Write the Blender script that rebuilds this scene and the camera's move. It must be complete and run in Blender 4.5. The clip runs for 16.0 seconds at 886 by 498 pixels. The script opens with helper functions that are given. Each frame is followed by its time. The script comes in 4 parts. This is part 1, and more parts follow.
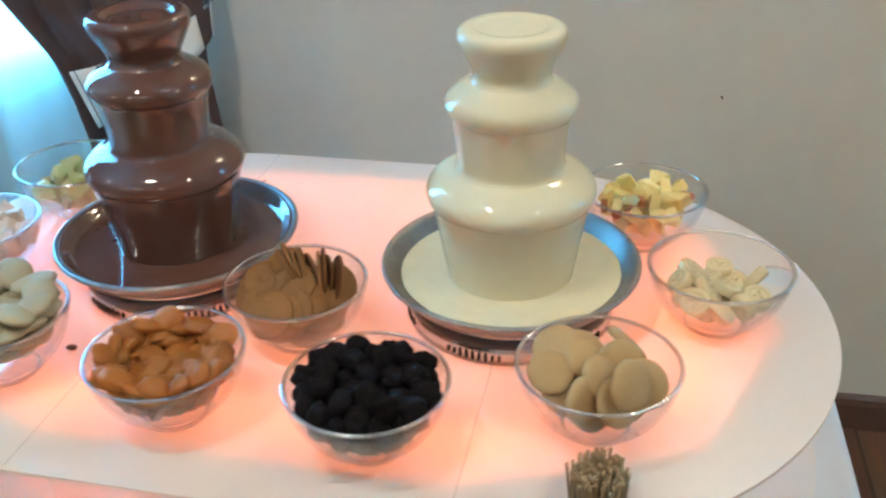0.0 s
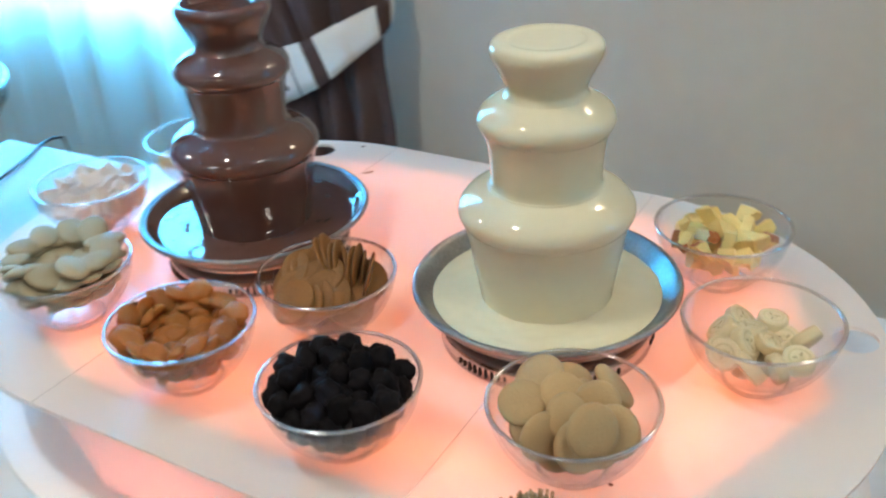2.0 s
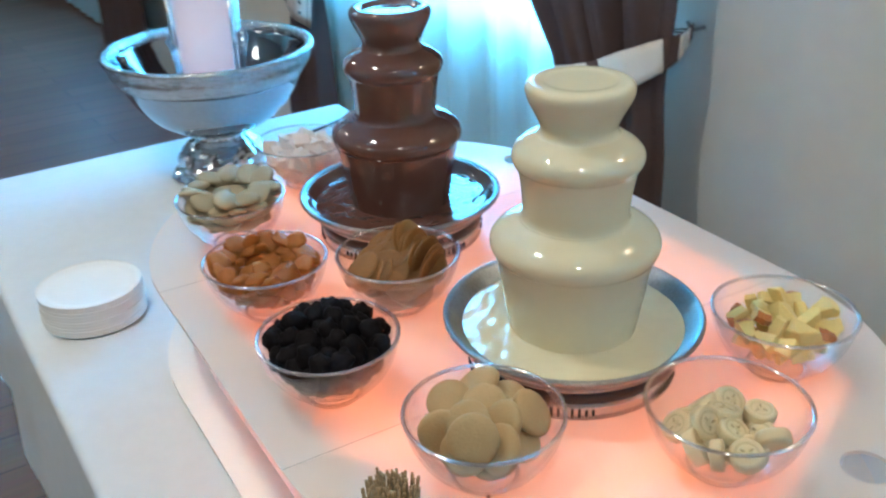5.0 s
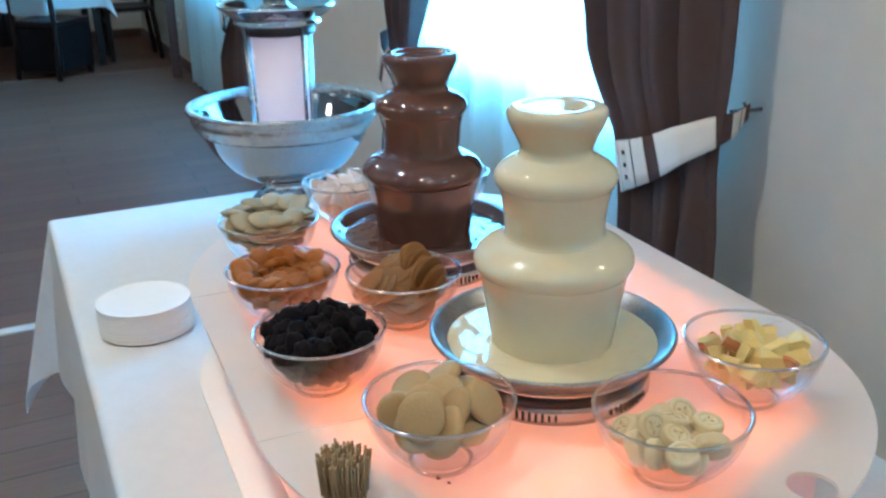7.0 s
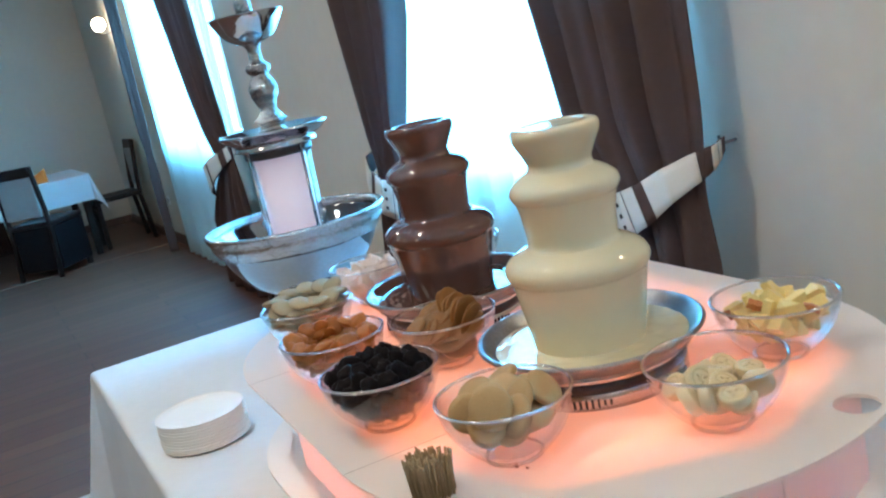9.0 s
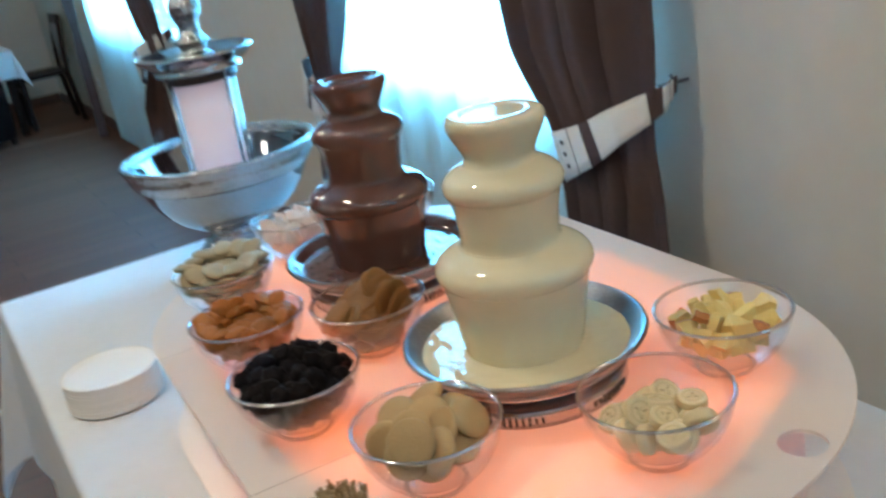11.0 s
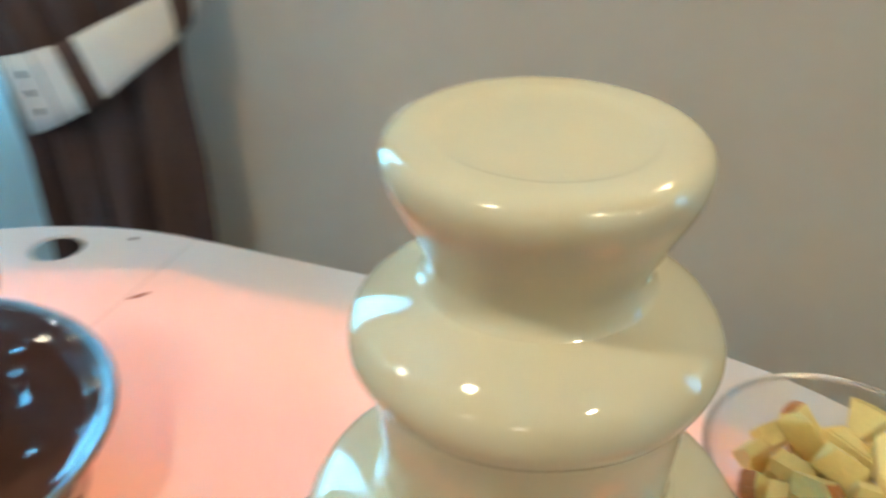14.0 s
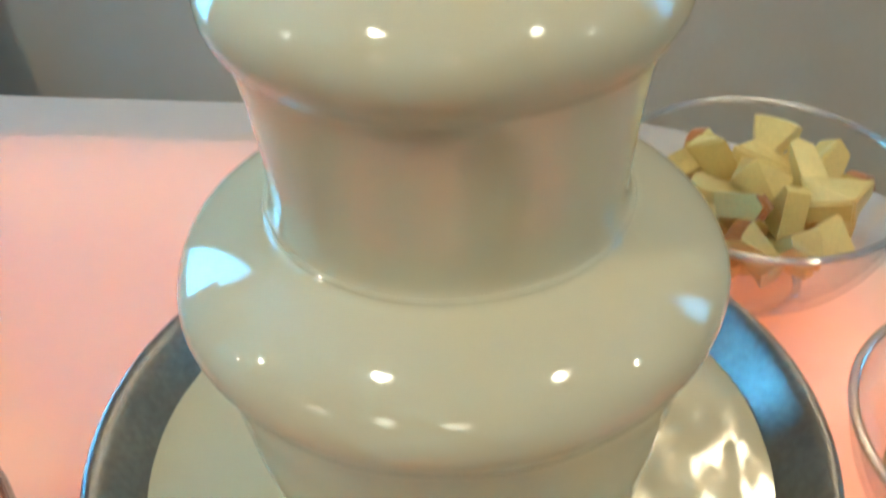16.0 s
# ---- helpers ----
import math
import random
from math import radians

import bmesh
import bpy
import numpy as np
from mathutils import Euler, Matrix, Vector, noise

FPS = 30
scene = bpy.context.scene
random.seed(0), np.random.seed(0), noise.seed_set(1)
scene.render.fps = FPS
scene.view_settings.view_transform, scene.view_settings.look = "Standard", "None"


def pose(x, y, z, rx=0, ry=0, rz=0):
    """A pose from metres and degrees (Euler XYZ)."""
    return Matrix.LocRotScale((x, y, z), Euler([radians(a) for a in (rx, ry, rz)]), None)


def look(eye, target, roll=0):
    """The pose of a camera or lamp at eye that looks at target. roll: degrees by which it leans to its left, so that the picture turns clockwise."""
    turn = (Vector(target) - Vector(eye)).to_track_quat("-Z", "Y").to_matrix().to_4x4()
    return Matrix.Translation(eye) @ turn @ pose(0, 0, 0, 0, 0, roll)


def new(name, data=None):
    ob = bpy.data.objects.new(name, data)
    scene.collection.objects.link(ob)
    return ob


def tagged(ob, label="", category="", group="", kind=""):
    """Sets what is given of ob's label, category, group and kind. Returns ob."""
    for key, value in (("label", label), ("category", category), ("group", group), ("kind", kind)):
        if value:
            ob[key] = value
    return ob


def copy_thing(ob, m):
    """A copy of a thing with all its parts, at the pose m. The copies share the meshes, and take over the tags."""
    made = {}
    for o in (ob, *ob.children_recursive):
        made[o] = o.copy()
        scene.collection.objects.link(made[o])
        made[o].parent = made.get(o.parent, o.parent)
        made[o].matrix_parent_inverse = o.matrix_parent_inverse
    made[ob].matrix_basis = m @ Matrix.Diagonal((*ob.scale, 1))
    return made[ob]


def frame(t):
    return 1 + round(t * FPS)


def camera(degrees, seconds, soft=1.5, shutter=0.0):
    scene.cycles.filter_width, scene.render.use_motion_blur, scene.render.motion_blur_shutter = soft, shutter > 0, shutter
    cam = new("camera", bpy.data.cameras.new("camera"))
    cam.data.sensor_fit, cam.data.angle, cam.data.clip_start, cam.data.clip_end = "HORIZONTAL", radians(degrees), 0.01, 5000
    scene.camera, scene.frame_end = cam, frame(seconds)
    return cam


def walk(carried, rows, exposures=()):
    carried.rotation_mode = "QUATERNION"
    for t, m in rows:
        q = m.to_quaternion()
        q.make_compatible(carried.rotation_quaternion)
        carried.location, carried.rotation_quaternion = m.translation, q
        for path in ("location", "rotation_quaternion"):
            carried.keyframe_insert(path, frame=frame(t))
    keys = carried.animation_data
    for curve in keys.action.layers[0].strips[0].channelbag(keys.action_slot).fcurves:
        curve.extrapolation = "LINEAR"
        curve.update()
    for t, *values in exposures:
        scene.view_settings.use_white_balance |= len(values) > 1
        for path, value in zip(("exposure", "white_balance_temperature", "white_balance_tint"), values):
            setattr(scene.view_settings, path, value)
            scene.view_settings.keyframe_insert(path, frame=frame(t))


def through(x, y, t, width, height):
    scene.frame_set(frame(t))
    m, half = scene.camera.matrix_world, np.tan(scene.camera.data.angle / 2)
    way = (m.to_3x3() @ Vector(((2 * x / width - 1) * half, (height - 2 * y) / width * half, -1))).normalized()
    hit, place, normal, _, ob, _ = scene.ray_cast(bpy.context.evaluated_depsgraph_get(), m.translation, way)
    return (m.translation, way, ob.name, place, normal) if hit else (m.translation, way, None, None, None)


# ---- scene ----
cam = camera(50.21, 16.0, soft=2.2, shutter=0.9)
PATH = [  # seconds, place in metres, turn in degrees
    (0.0, -0.0151, 0.0029, 1.4561, 60.085, 1.708, 10.563),
    (0.5, 0.0403, 0.0363, 1.4488, 60.424, 2.460, 12.685),
    (1.0, 0.0835, 0.0822, 1.4490, 59.924, 2.489, 17.467),
    (1.5, 0.1121, 0.0935, 1.4462, 60.485, 3.618, 20.201),
    (2.0, 0.1925, 0.0946, 1.4518, 60.508, 2.963, 27.832),
    (2.5, 0.2770, 0.1120, 1.4542, 61.568, 2.177, 34.326),
    (3.0, 0.3341, 0.1491, 1.4485, 60.903, 2.269, 39.310),
    (3.5, 0.3462, 0.1989, 1.4471, 60.558, 2.267, 39.773),
    (4.0, 0.3716, 0.2266, 1.4536, 61.982, 3.897, 43.788),
    (4.5, 0.4632, 0.2545, 1.4554, 62.199, 1.469, 51.913),
    (4.7, 0.4902, 0.2682, 1.4627, 61.999, 1.684, 54.264),
    (6.8, 0.6682, 0.3517, 1.4184, 68.603, 1.134, 64.532),
    (7.0, 0.6805, 0.3451, 1.4040, 69.209, 0.953, 64.673),
    (7.5, 0.7093, 0.3116, 1.3648, 74.571, 0.869, 65.467),
    (8.0, 0.7357, 0.2750, 1.3342, 77.401, 3.257, 63.467),
    (8.5, 0.7631, 0.2522, 1.3291, 76.159, 9.657, 62.223),
    (8.7, 0.7736, 0.2481, 1.3215, 77.134, 11.535, 61.558),
    (11.0, 0.6733, 0.3446, 1.4120, 69.301, 8.863, 58.726),
    (11.5, 0.5565, 0.3724, 1.4121, 65.694, 4.014, 54.385),
    (12.0, 0.4038, 0.3774, 1.3978, 63.603, 2.344, 48.567),
    (12.5, 0.2682, 0.4098, 1.3725, 62.578, 0.393, 45.029),
    (13.0, 0.1061, 0.4720, 1.3560, 63.105, 0.948, 40.162),
    (13.5, 0.0041, 0.5311, 1.3431, 61.059, -1.082, 33.464),
    (14.0, -0.0619, 0.5853, 1.3178, 59.020, -0.256, 18.697),
    (14.5, -0.0823, 0.6194, 1.2975, 57.832, 0.679, 9.145),
    (15.0, -0.0945, 0.6172, 1.2723, 56.215, 1.602, 6.387),
    (15.5, -0.0948, 0.6162, 1.2451, 53.585, 1.265, 5.158),
    (16.0, -0.0944, 0.6125, 1.2215, 52.030, 1.809, 4.547),
]
EXPOSURES = [(0.0, 0.52, 5270, 7), (2.0, 0.43, 5100, 7), (4.5, 0.34, 5020, 7), (8.5, 0.42, 5250, 11), (11.0, 0.17, 5600, 11), (12.5, 0.32, 5950, 9), (13.0, 0.33, 5900, 6), (14.0, 0.33, 5900, 6), (15.0, 0.21, 5750, 5), (16.0, 0.13, 5400, 4)]
walk(cam, [(t, pose(*row)) for t, *row in PATH], EXPOSURES)

from mathutils.geometry import tessellate_polygon

# ---- world, lights ----
world = bpy.data.worlds.new("sky")
scene.world = world
world.use_nodes = True
wn = world.node_tree.nodes
sky = wn.new("ShaderNodeTexSky")
sky.sky_type = "NISHITA"
sky.sun_disc = False
sky.sun_elevation, sky.sun_rotation = radians(38), radians(200)
wn["Background"].inputs["Strength"].default_value = 0.15
world.node_tree.links.new(sky.outputs[0], wn["Background"].inputs["Color"])

WALL_Y = 1.82          # inner face of the window wall
FAR_X, NEAR_X, BACK_Y, CEIL = -10.0, 4.6, -4.2, 2.75
BOARD, LOW = 0.898, 0.745   # top of the light table, top of the cloth-covered table


def area(name, m, sx, sy, watts, colour, shape="RECTANGLE"):
    data = bpy.data.lights.new(name, "AREA")
    data.shape, data.size, data.energy, data.color = shape, sx, watts, colour
    if shape in ("RECTANGLE", "ELLIPSE"):
        data.size_y = sy
    ob = new(name, data)
    ob.matrix_world = m
    return ob


WINDOWS = [(-2.62, -1.02), (-7.00, -4.85), (1.95, 2.95)]
SILL, HEAD = 0.84, 2.35
for x0, x1 in WINDOWS:
    area("window_daylight", look(((x0 + x1) / 2, WALL_Y + 0.32, (SILL + HEAD) / 2), ((x0 + x1) / 2, 0, (SILL + HEAD) / 2 - 0.3)), x1 - x0, HEAD - SILL, {-2.62: 250, -7.0: 170, 1.95: 100}[x0] * (x1 - x0) / 1.6, (0.27, 0.72, 1.0))
# The three at y = -2.2 are unseen fill lamps, added to brighten the room.
SPOTS_AND_FILL = [(-2.90, 0.12, 14, 0.16), (-0.72, 0.12, 13.5, 0.16), (1.00, 0.12, 13.0, 0.16), (3.00, 0.12, 12, 0.16), (-5.20, 0.12, 10, 0.16), (-1.35, -2.2, 9, 0.5), (0.20, -2.2, 9, 0.5), (-3.2, -2.2, 10, 0.5)]
for x, y, watts, across in SPOTS_AND_FILL:
    area("ceiling_spot_light", look((x, y, CEIL - 0.03), (x, y, 0)), across, across, watts, (1.0, 0.795, 0.525), "DISK")
# Unseen lamp added inside the light box to brighten its front panel.
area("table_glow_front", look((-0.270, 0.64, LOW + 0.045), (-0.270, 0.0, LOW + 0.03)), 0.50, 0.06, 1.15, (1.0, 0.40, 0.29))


# ---- materials ----
def mat(name, base, rough=0.5, metal=0.0, var=0.08, scale=12.0, bump=0.0, bscale=60.0, **extra):
    """A surface with colour variation at two scales and a fine relief."""
    m = bpy.data.materials.new(name)
    m.use_nodes = True
    n, l = m.node_tree.nodes, m.node_tree.links
    b = n["Principled BSDF"]
    b.inputs["Roughness"].default_value, b.inputs["Metallic"].default_value = rough, metal
    for k, v in extra.items():
        b.inputs[k.replace("_", " ")].default_value = v
    co = n.new("ShaderNodeTexCoord")
    t1, t2 = n.new("ShaderNodeTexNoise"), n.new("ShaderNodeTexNoise")
    t1.inputs["Scale"].default_value, t2.inputs["Scale"].default_value = scale, scale * 9
    t1.inputs["Detail"].default_value = t2.inputs["Detail"].default_value = 4
    info = n.new("ShaderNodeObjectInfo")
    add = n.new("ShaderNodeMath"); add.operation = "ADD"
    add2 = n.new("ShaderNodeMath"); add2.operation = "MULTIPLY_ADD"
    add2.inputs[1].default_value = 0.6
    l.new(co.outputs["Object"], t1.inputs["Vector"]); l.new(co.outputs["Object"], t2.inputs["Vector"])
    l.new(t1.outputs["Fac"], add.inputs[0]); l.new(t2.outputs["Fac"], add.inputs[1])
    l.new(info.outputs["Random"], add2.inputs[0]); l.new(add.outputs[0], add2.inputs[2])
    ramp = n.new("ShaderNodeMapRange")
    ramp.inputs["From Min"].default_value, ramp.inputs["From Max"].default_value = 0.7, 1.9
    ramp.inputs["To Min"].default_value, ramp.inputs["To Max"].default_value = 1 - var, 1 + var
    l.new(add2.outputs[0], ramp.inputs["Value"])
    mul = n.new("ShaderNodeVectorMath"); mul.operation = "SCALE"
    mul.inputs[0].default_value = base[:3]
    l.new(ramp.outputs[0], mul.inputs["Scale"]); l.new(mul.outputs[0], b.inputs["Base Color"])
    if bump:
        t3 = n.new("ShaderNodeTexNoise"); t3.inputs["Scale"].default_value = bscale; t3.inputs["Detail"].default_value = 5
        bp = n.new("ShaderNodeBump"); bp.inputs["Strength"].default_value = bump; bp.inputs["Distance"].default_value = 0.004
        l.new(co.outputs["Object"], t3.inputs["Vector"]); l.new(t3.outputs["Fac"], bp.inputs["Height"]); l.new(bp.outputs[0], b.inputs["Normal"])
    return m


def translucent(name, colour, through, part=0.5, var=0.05, scale=6.0, rough=0.75):
    """Thin stuff that lets a part of the light through."""
    m = mat(name, colour, rough, var=var, scale=scale)
    n, l = m.node_tree.nodes, m.node_tree.links
    tr, mix = n.new("ShaderNodeBsdfTranslucent"), n.new("ShaderNodeMixShader")
    tr.inputs["Color"].default_value = (*through, 1)
    mix.inputs[0].default_value = part
    l.new(n["Principled BSDF"].outputs[0], mix.inputs[1]); l.new(tr.outputs[0], mix.inputs[2])
    l.new(mix.outputs[0], n["Material Output"].inputs["Surface"])
    return m


def glass(name, tint=(0.978, 0.985, 0.988), rough=0.02, least=0.035, most=0.6, sharp=2.6):
    """Clear glass: see-through, with a gloss that grows towards the edges."""
    m = bpy.data.materials.new(name)
    m.use_nodes = True
    n, l = m.node_tree.nodes, m.node_tree.links
    lw, tr, gl, mix = n.new("ShaderNodeLayerWeight"), n.new("ShaderNodeBsdfTransparent"), n.new("ShaderNodeBsdfGlossy"), n.new("ShaderNodeMixShader")
    pw, ma = n.new("ShaderNodeMath"), n.new("ShaderNodeMath")
    pw.operation, ma.operation = "POWER", "MULTIPLY_ADD"
    pw.inputs[1].default_value, ma.inputs[1].default_value, ma.inputs[2].default_value = sharp, most, least
    lw.inputs["Blend"].default_value = 0.5
    tr.inputs["Color"].default_value = (*tint, 1)
    gl.inputs["Roughness"].default_value = rough
    l.new(lw.outputs["Facing"], pw.inputs[0]); l.new(pw.outputs[0], ma.inputs[0]); l.new(ma.outputs[0], mix.inputs[0])
    l.new(tr.outputs[0], mix.inputs[1]); l.new(gl.outputs[0], mix.inputs[2])
    l.new(mix.outputs[0], n["Material Output"].inputs["Surface"])
    return m


def planks(name, dark, light):
    """Dark floorboards along y."""
    m = mat(name, dark, 0.5, var=0.25, scale=3.0, bump=0.15, bscale=40, Specular_IOR_Level=0.3)
    n, l = m.node_tree.nodes, m.node_tree.links
    br, co, mp, mix = n.new("ShaderNodeTexBrick"), n["Texture Coordinate"], n.new("ShaderNodeMapping"), n.new("ShaderNodeMix")
    br.inputs["Scale"].default_value = 1.0
    br.inputs["Brick Width"].default_value, br.inputs["Row Height"].default_value = 1.2, 0.14
    br.inputs["Mortar Size"].default_value = 0.004
    br.inputs["Color1"].default_value, br.inputs["Color2"].default_value, br.inputs["Mortar"].default_value = (*dark, 1), (*light, 1), (0.085, 0.048, 0.032, 1)
    wv = n.new("ShaderNodeTexNoise"); wv.inputs["Scale"].default_value = 5.0; wv.inputs["Detail"].default_value = 6
    mp.inputs["Scale"].default_value = (1, 14, 1)
    tn = n.new("ShaderNodeMapping"); tn.inputs["Rotation"].default_value = (0, 0, radians(90))
    l.new(co.outputs["Object"], tn.inputs["Vector"]); l.new(tn.outputs[0], br.inputs["Vector"]); l.new(tn.outputs[0], mp.inputs["Vector"]); l.new(mp.outputs[0], wv.inputs["Vector"])
    mix.data_type, mix.blend_type = "RGBA", "MULTIPLY"
    mix.inputs[0].default_value = 0.55
    l.new(br.outputs["Color"], mix.inputs[6]); l.new(wv.outputs["Color"], mix.inputs[7])
    l.new(mix.outputs[2], n["Principled BSDF"].inputs["Base Color"])
    return m


M = dict(
    wall=mat("wall_plaster", (0.66, 0.61, 0.52), 0.85, var=0.05, scale=2.0, bump=0.12, bscale=90),
    ceiling=mat("ceiling_paint", (0.78, 0.77, 0.74), 0.9, var=0.03, scale=2.0),
    floor=planks("dark_floorboards", (0.150, 0.070, 0.043), (0.190, 0.094, 0.058)),
    base=mat("baseboard_wood", (0.10, 0.055, 0.04), 0.4, var=0.2, scale=5),
    frame=mat("white_window_paint", (0.78, 0.78, 0.77), 0.4, var=0.03),
    strip=mat("pale_floor_strip", (0.55, 0.52, 0.48), 0.5, var=0.1),
    worn=mat("dull_brown_strip", (0.24, 0.16, 0.12), 0.5, var=0.15),
    cloth=translucent("white_tablecloth", (0.80, 0.83, 0.86), (0.70, 0.78, 0.86), 0.22, 0.06, 5.0, 0.85),
    wood=mat("table_wood", (0.20, 0.13, 0.08), 0.5, var=0.2),
    board=translucent("white_acrylic_board", (0.82, 0.815, 0.81), (0.95, 0.80, 0.68), 0.40, 0.02, 6.0, 0.28),
    panel=translucent("white_stretch_panel", (0.80, 0.78, 0.77), (0.95, 0.78, 0.74), 0.24, 0.03),
    steel=mat("brushed_steel", (0.28, 0.275, 0.27), 0.40, 1.0, var=0.40, scale=34, bump=0.07, bscale=120),
    ring_steel=mat("polished_ring_steel", (0.56, 0.54, 0.53), 0.24, 1.0, var=0.15, scale=40, bump=0.03, bscale=120),
    silver=mat("polished_silver", (0.58, 0.59, 0.60), 0.10, 1.0, var=0.1, scale=20, bump=0.05, bscale=60),
    basin=mat("basin_silver", (0.31, 0.34, 0.37), 0.07, 1.0, var=0.12, scale=14, bump=0.03, bscale=50),
    led=mat("lit_led_panel", (0.85, 0.5, 0.4), 0.5, var=0.02, Emission_Color=(1.0, 0.38, 0.165, 1), Emission_Strength=1.75),
    led_strip=mat("bright_led_strip", (0.85, 0.5, 0.4), 0.5, var=0.02, Emission_Color=(1.0, 0.35, 0.14, 1), Emission_Strength=4.4),
    column=mat("pinkish_white_plastic", (0.90, 0.80, 0.80), 0.3, var=0.06, scale=9, Emission_Color=(1.0, 0.76, 0.80, 1), Emission_Strength=0.28),
    bulb=mat("frosted_lamp_glass", (0.85, 0.82, 0.75), 0.4, var=0.02, Emission_Color=(1.0, 0.74, 0.42, 1), Emission_Strength=42.0),
    ornate=mat("chased_silver", (0.42, 0.41, 0.40), 0.18, 1.0, var=0.3, scale=40, bump=1.0, bscale=110),
    dark=mat("black_plastic_band", (0.025, 0.018, 0.02), 0.4, var=0.2),
    slot=mat("dark_slot", (0.01, 0.008, 0.008), 0.7),
    white=mat("white_chocolate", (0.67, 0.605, 0.41), 0.075, var=0.03, scale=9, Specular_IOR_Level=0.7),
    choc=mat("milk_chocolate", (0.10, 0.049, 0.039), 0.06, var=0.08, scale=9, Specular_IOR_Level=0.75),
    glass=glass("clear_glass"),
    bead=glass("thick_glass_bead", (0.985, 0.99, 0.995), 0.12, 0.42, 0.5, 1.5),
    curtain=translucent("brown_curtain_cloth", (0.095, 0.061, 0.055), (0.13, 0.115, 0.14), 0.18, 0.14, 6.0, 0.8),
    band=mat("white_band_linen", (0.72, 0.69, 0.63), 0.85, var=0.05, scale=20, bump=0.2, bscale=200),
    sheer=translucent("white_sheer_voile", (0.74, 0.84, 0.88), (0.74, 0.92, 1.0), 0.72, 0.03),
    apricot=translucent("dried_apricot_flesh", (0.37, 0.14, 0.021), (0.9, 0.32, 0.045), 0.30, 0.35, 60.0, 0.55),
    berry=mat("dark_dried_fruit", (0.0045, 0.0035, 0.005), 0.75, var=0.5, scale=70, bump=0.35, bscale=180, Specular_IOR_Level=0.15),
    biscuit=mat("sponge_biscuit", (0.40, 0.268, 0.118), 0.75, var=0.12, scale=70, bump=0.25, bscale=350),
    cookie=mat("ginger_cookie", (0.195, 0.086, 0.0155), 0.65, var=0.25, scale=50, bump=0.3, bscale=300),
    cookie_back=mat("dark_cookie_back", (0.125, 0.048, 0.018), 0.7, var=0.25, scale=50, bump=0.3, bscale=300),
    pale=mat("pale_biscuit", (0.345, 0.30, 0.19), 0.7, var=0.12, scale=50, bump=0.2, bscale=250),
    banana=mat("banana_flesh", (0.63, 0.515, 0.30), 0.45, var=0.1, scale=90, bump=0.2, bscale=250),
    bcore=mat("banana_core", (0.55, 0.45, 0.245), 0.4, var=0.15, scale=120),
    seed=mat("banana_seed", (0.42, 0.33, 0.17), 0.5),
    apple=translucent("apple_flesh", (0.86, 0.71, 0.28), (0.98, 0.72, 0.22), 0.24, 0.16, 60.0, 0.32),
    skin=mat("apple_skin", (0.46, 0.17, 0.045), 0.28, var=0.5, scale=90),
    nougat=translucent("pale_nougat", (0.80, 0.73, 0.68), (0.95, 0.80, 0.74), 0.30, 0.10, 70.0, 0.55),
    melon=translucent("pale_green_fruit", (0.55, 0.53, 0.24), (0.8, 0.7, 0.25), 0.3, 0.2, 60.0, 0.35),
    stick=mat("bamboo_stick", (0.36, 0.26, 0.14), 0.65, var=0.3, scale=40),
    plate=mat("white_paper_plate", (0.80, 0.79, 0.77), 0.6, var=0.03),
    chair=mat("dark_stained_wood", (0.014, 0.011, 0.010), 0.5, var=0.3, scale=8, Specular_IOR_Level=0.2),
    # near-black, for the block put under one chair's seat
    skirt=mat("black_skirt_cloth", (0.010, 0.009, 0.010), 0.95, var=0.2, Specular_IOR_Level=0.05),
    fabric=mat("grey_seat_cloth", (0.30, 0.30, 0.29), 0.85, var=0.1),
    orange=mat("orange_napkin_cloth", (0.75, 0.22, 0.03), 0.8, var=0.1),
    outlet=mat("white_plastic", (0.75, 0.75, 0.72), 0.4),
    cable=mat("black_rubber", (0.015, 0.015, 0.017), 0.5),
    flake=mat("light_brown_flake", (0.36, 0.20, 0.13), 0.6),
    seam=mat("greyed_seam", (0.62, 0.56, 0.52), 0.7, var=0.2, scale=30),
    crumb=mat("chocolate_crumb", (0.16, 0.075, 0.05), 0.7),
)


# ---- building helpers ----
def mesh_of(name, bm, *mats, smooth=True):
    me = bpy.data.meshes.new(name)
    bmesh.ops.recalc_face_normals(bm, faces=bm.faces)
    for f in bm.faces:
        f.smooth = smooth
    bm.to_mesh(me)
    bm.free()
    for m in mats:
        me.materials.append(M[m])
    return me


def part(name, bm, material, parent, label="", smooth=True):
    ob = new(name, mesh_of(name, bm, material, smooth=smooth))
    ob.parent = parent
    return tagged(ob, label)


def thing(name, label, category, group="", kind="", at=(0, 0, 0)):
    ob = new(name)
    ob.empty_display_size = 0.05
    ob.location = at
    return tagged(ob, label, category, group, kind)


def solid(name, bm, material, label, category="", group="", kind="", at=(0, 0, 0), smooth=True):
    ob = new(name, mesh_of(name, bm, material, smooth=smooth))
    ob.location = at
    return tagged(ob, label, category, group, kind)


def box(bm, x0, x1, y0, y1, z0, z1, bevel=0.0):
    r = bmesh.ops.create_cube(bm, size=1)
    vs = r["verts"]
    bmesh.ops.scale(bm, vec=(x1 - x0, y1 - y0, z1 - z0), verts=vs)
    bmesh.ops.translate(bm, vec=((x0 + x1) / 2, (y0 + y1) / 2, (z0 + z1) / 2), verts=vs)
    if bevel:
        es = list({e for v in vs for e in v.link_edges})
        bmesh.ops.bevel(bm, geom=es, offset=bevel, segments=2, affect="EDGES", profile=0.5)
    return bm


def abox(*a, bevel=0.0):
    return box(bmesh.new(), *a, bevel=bevel)


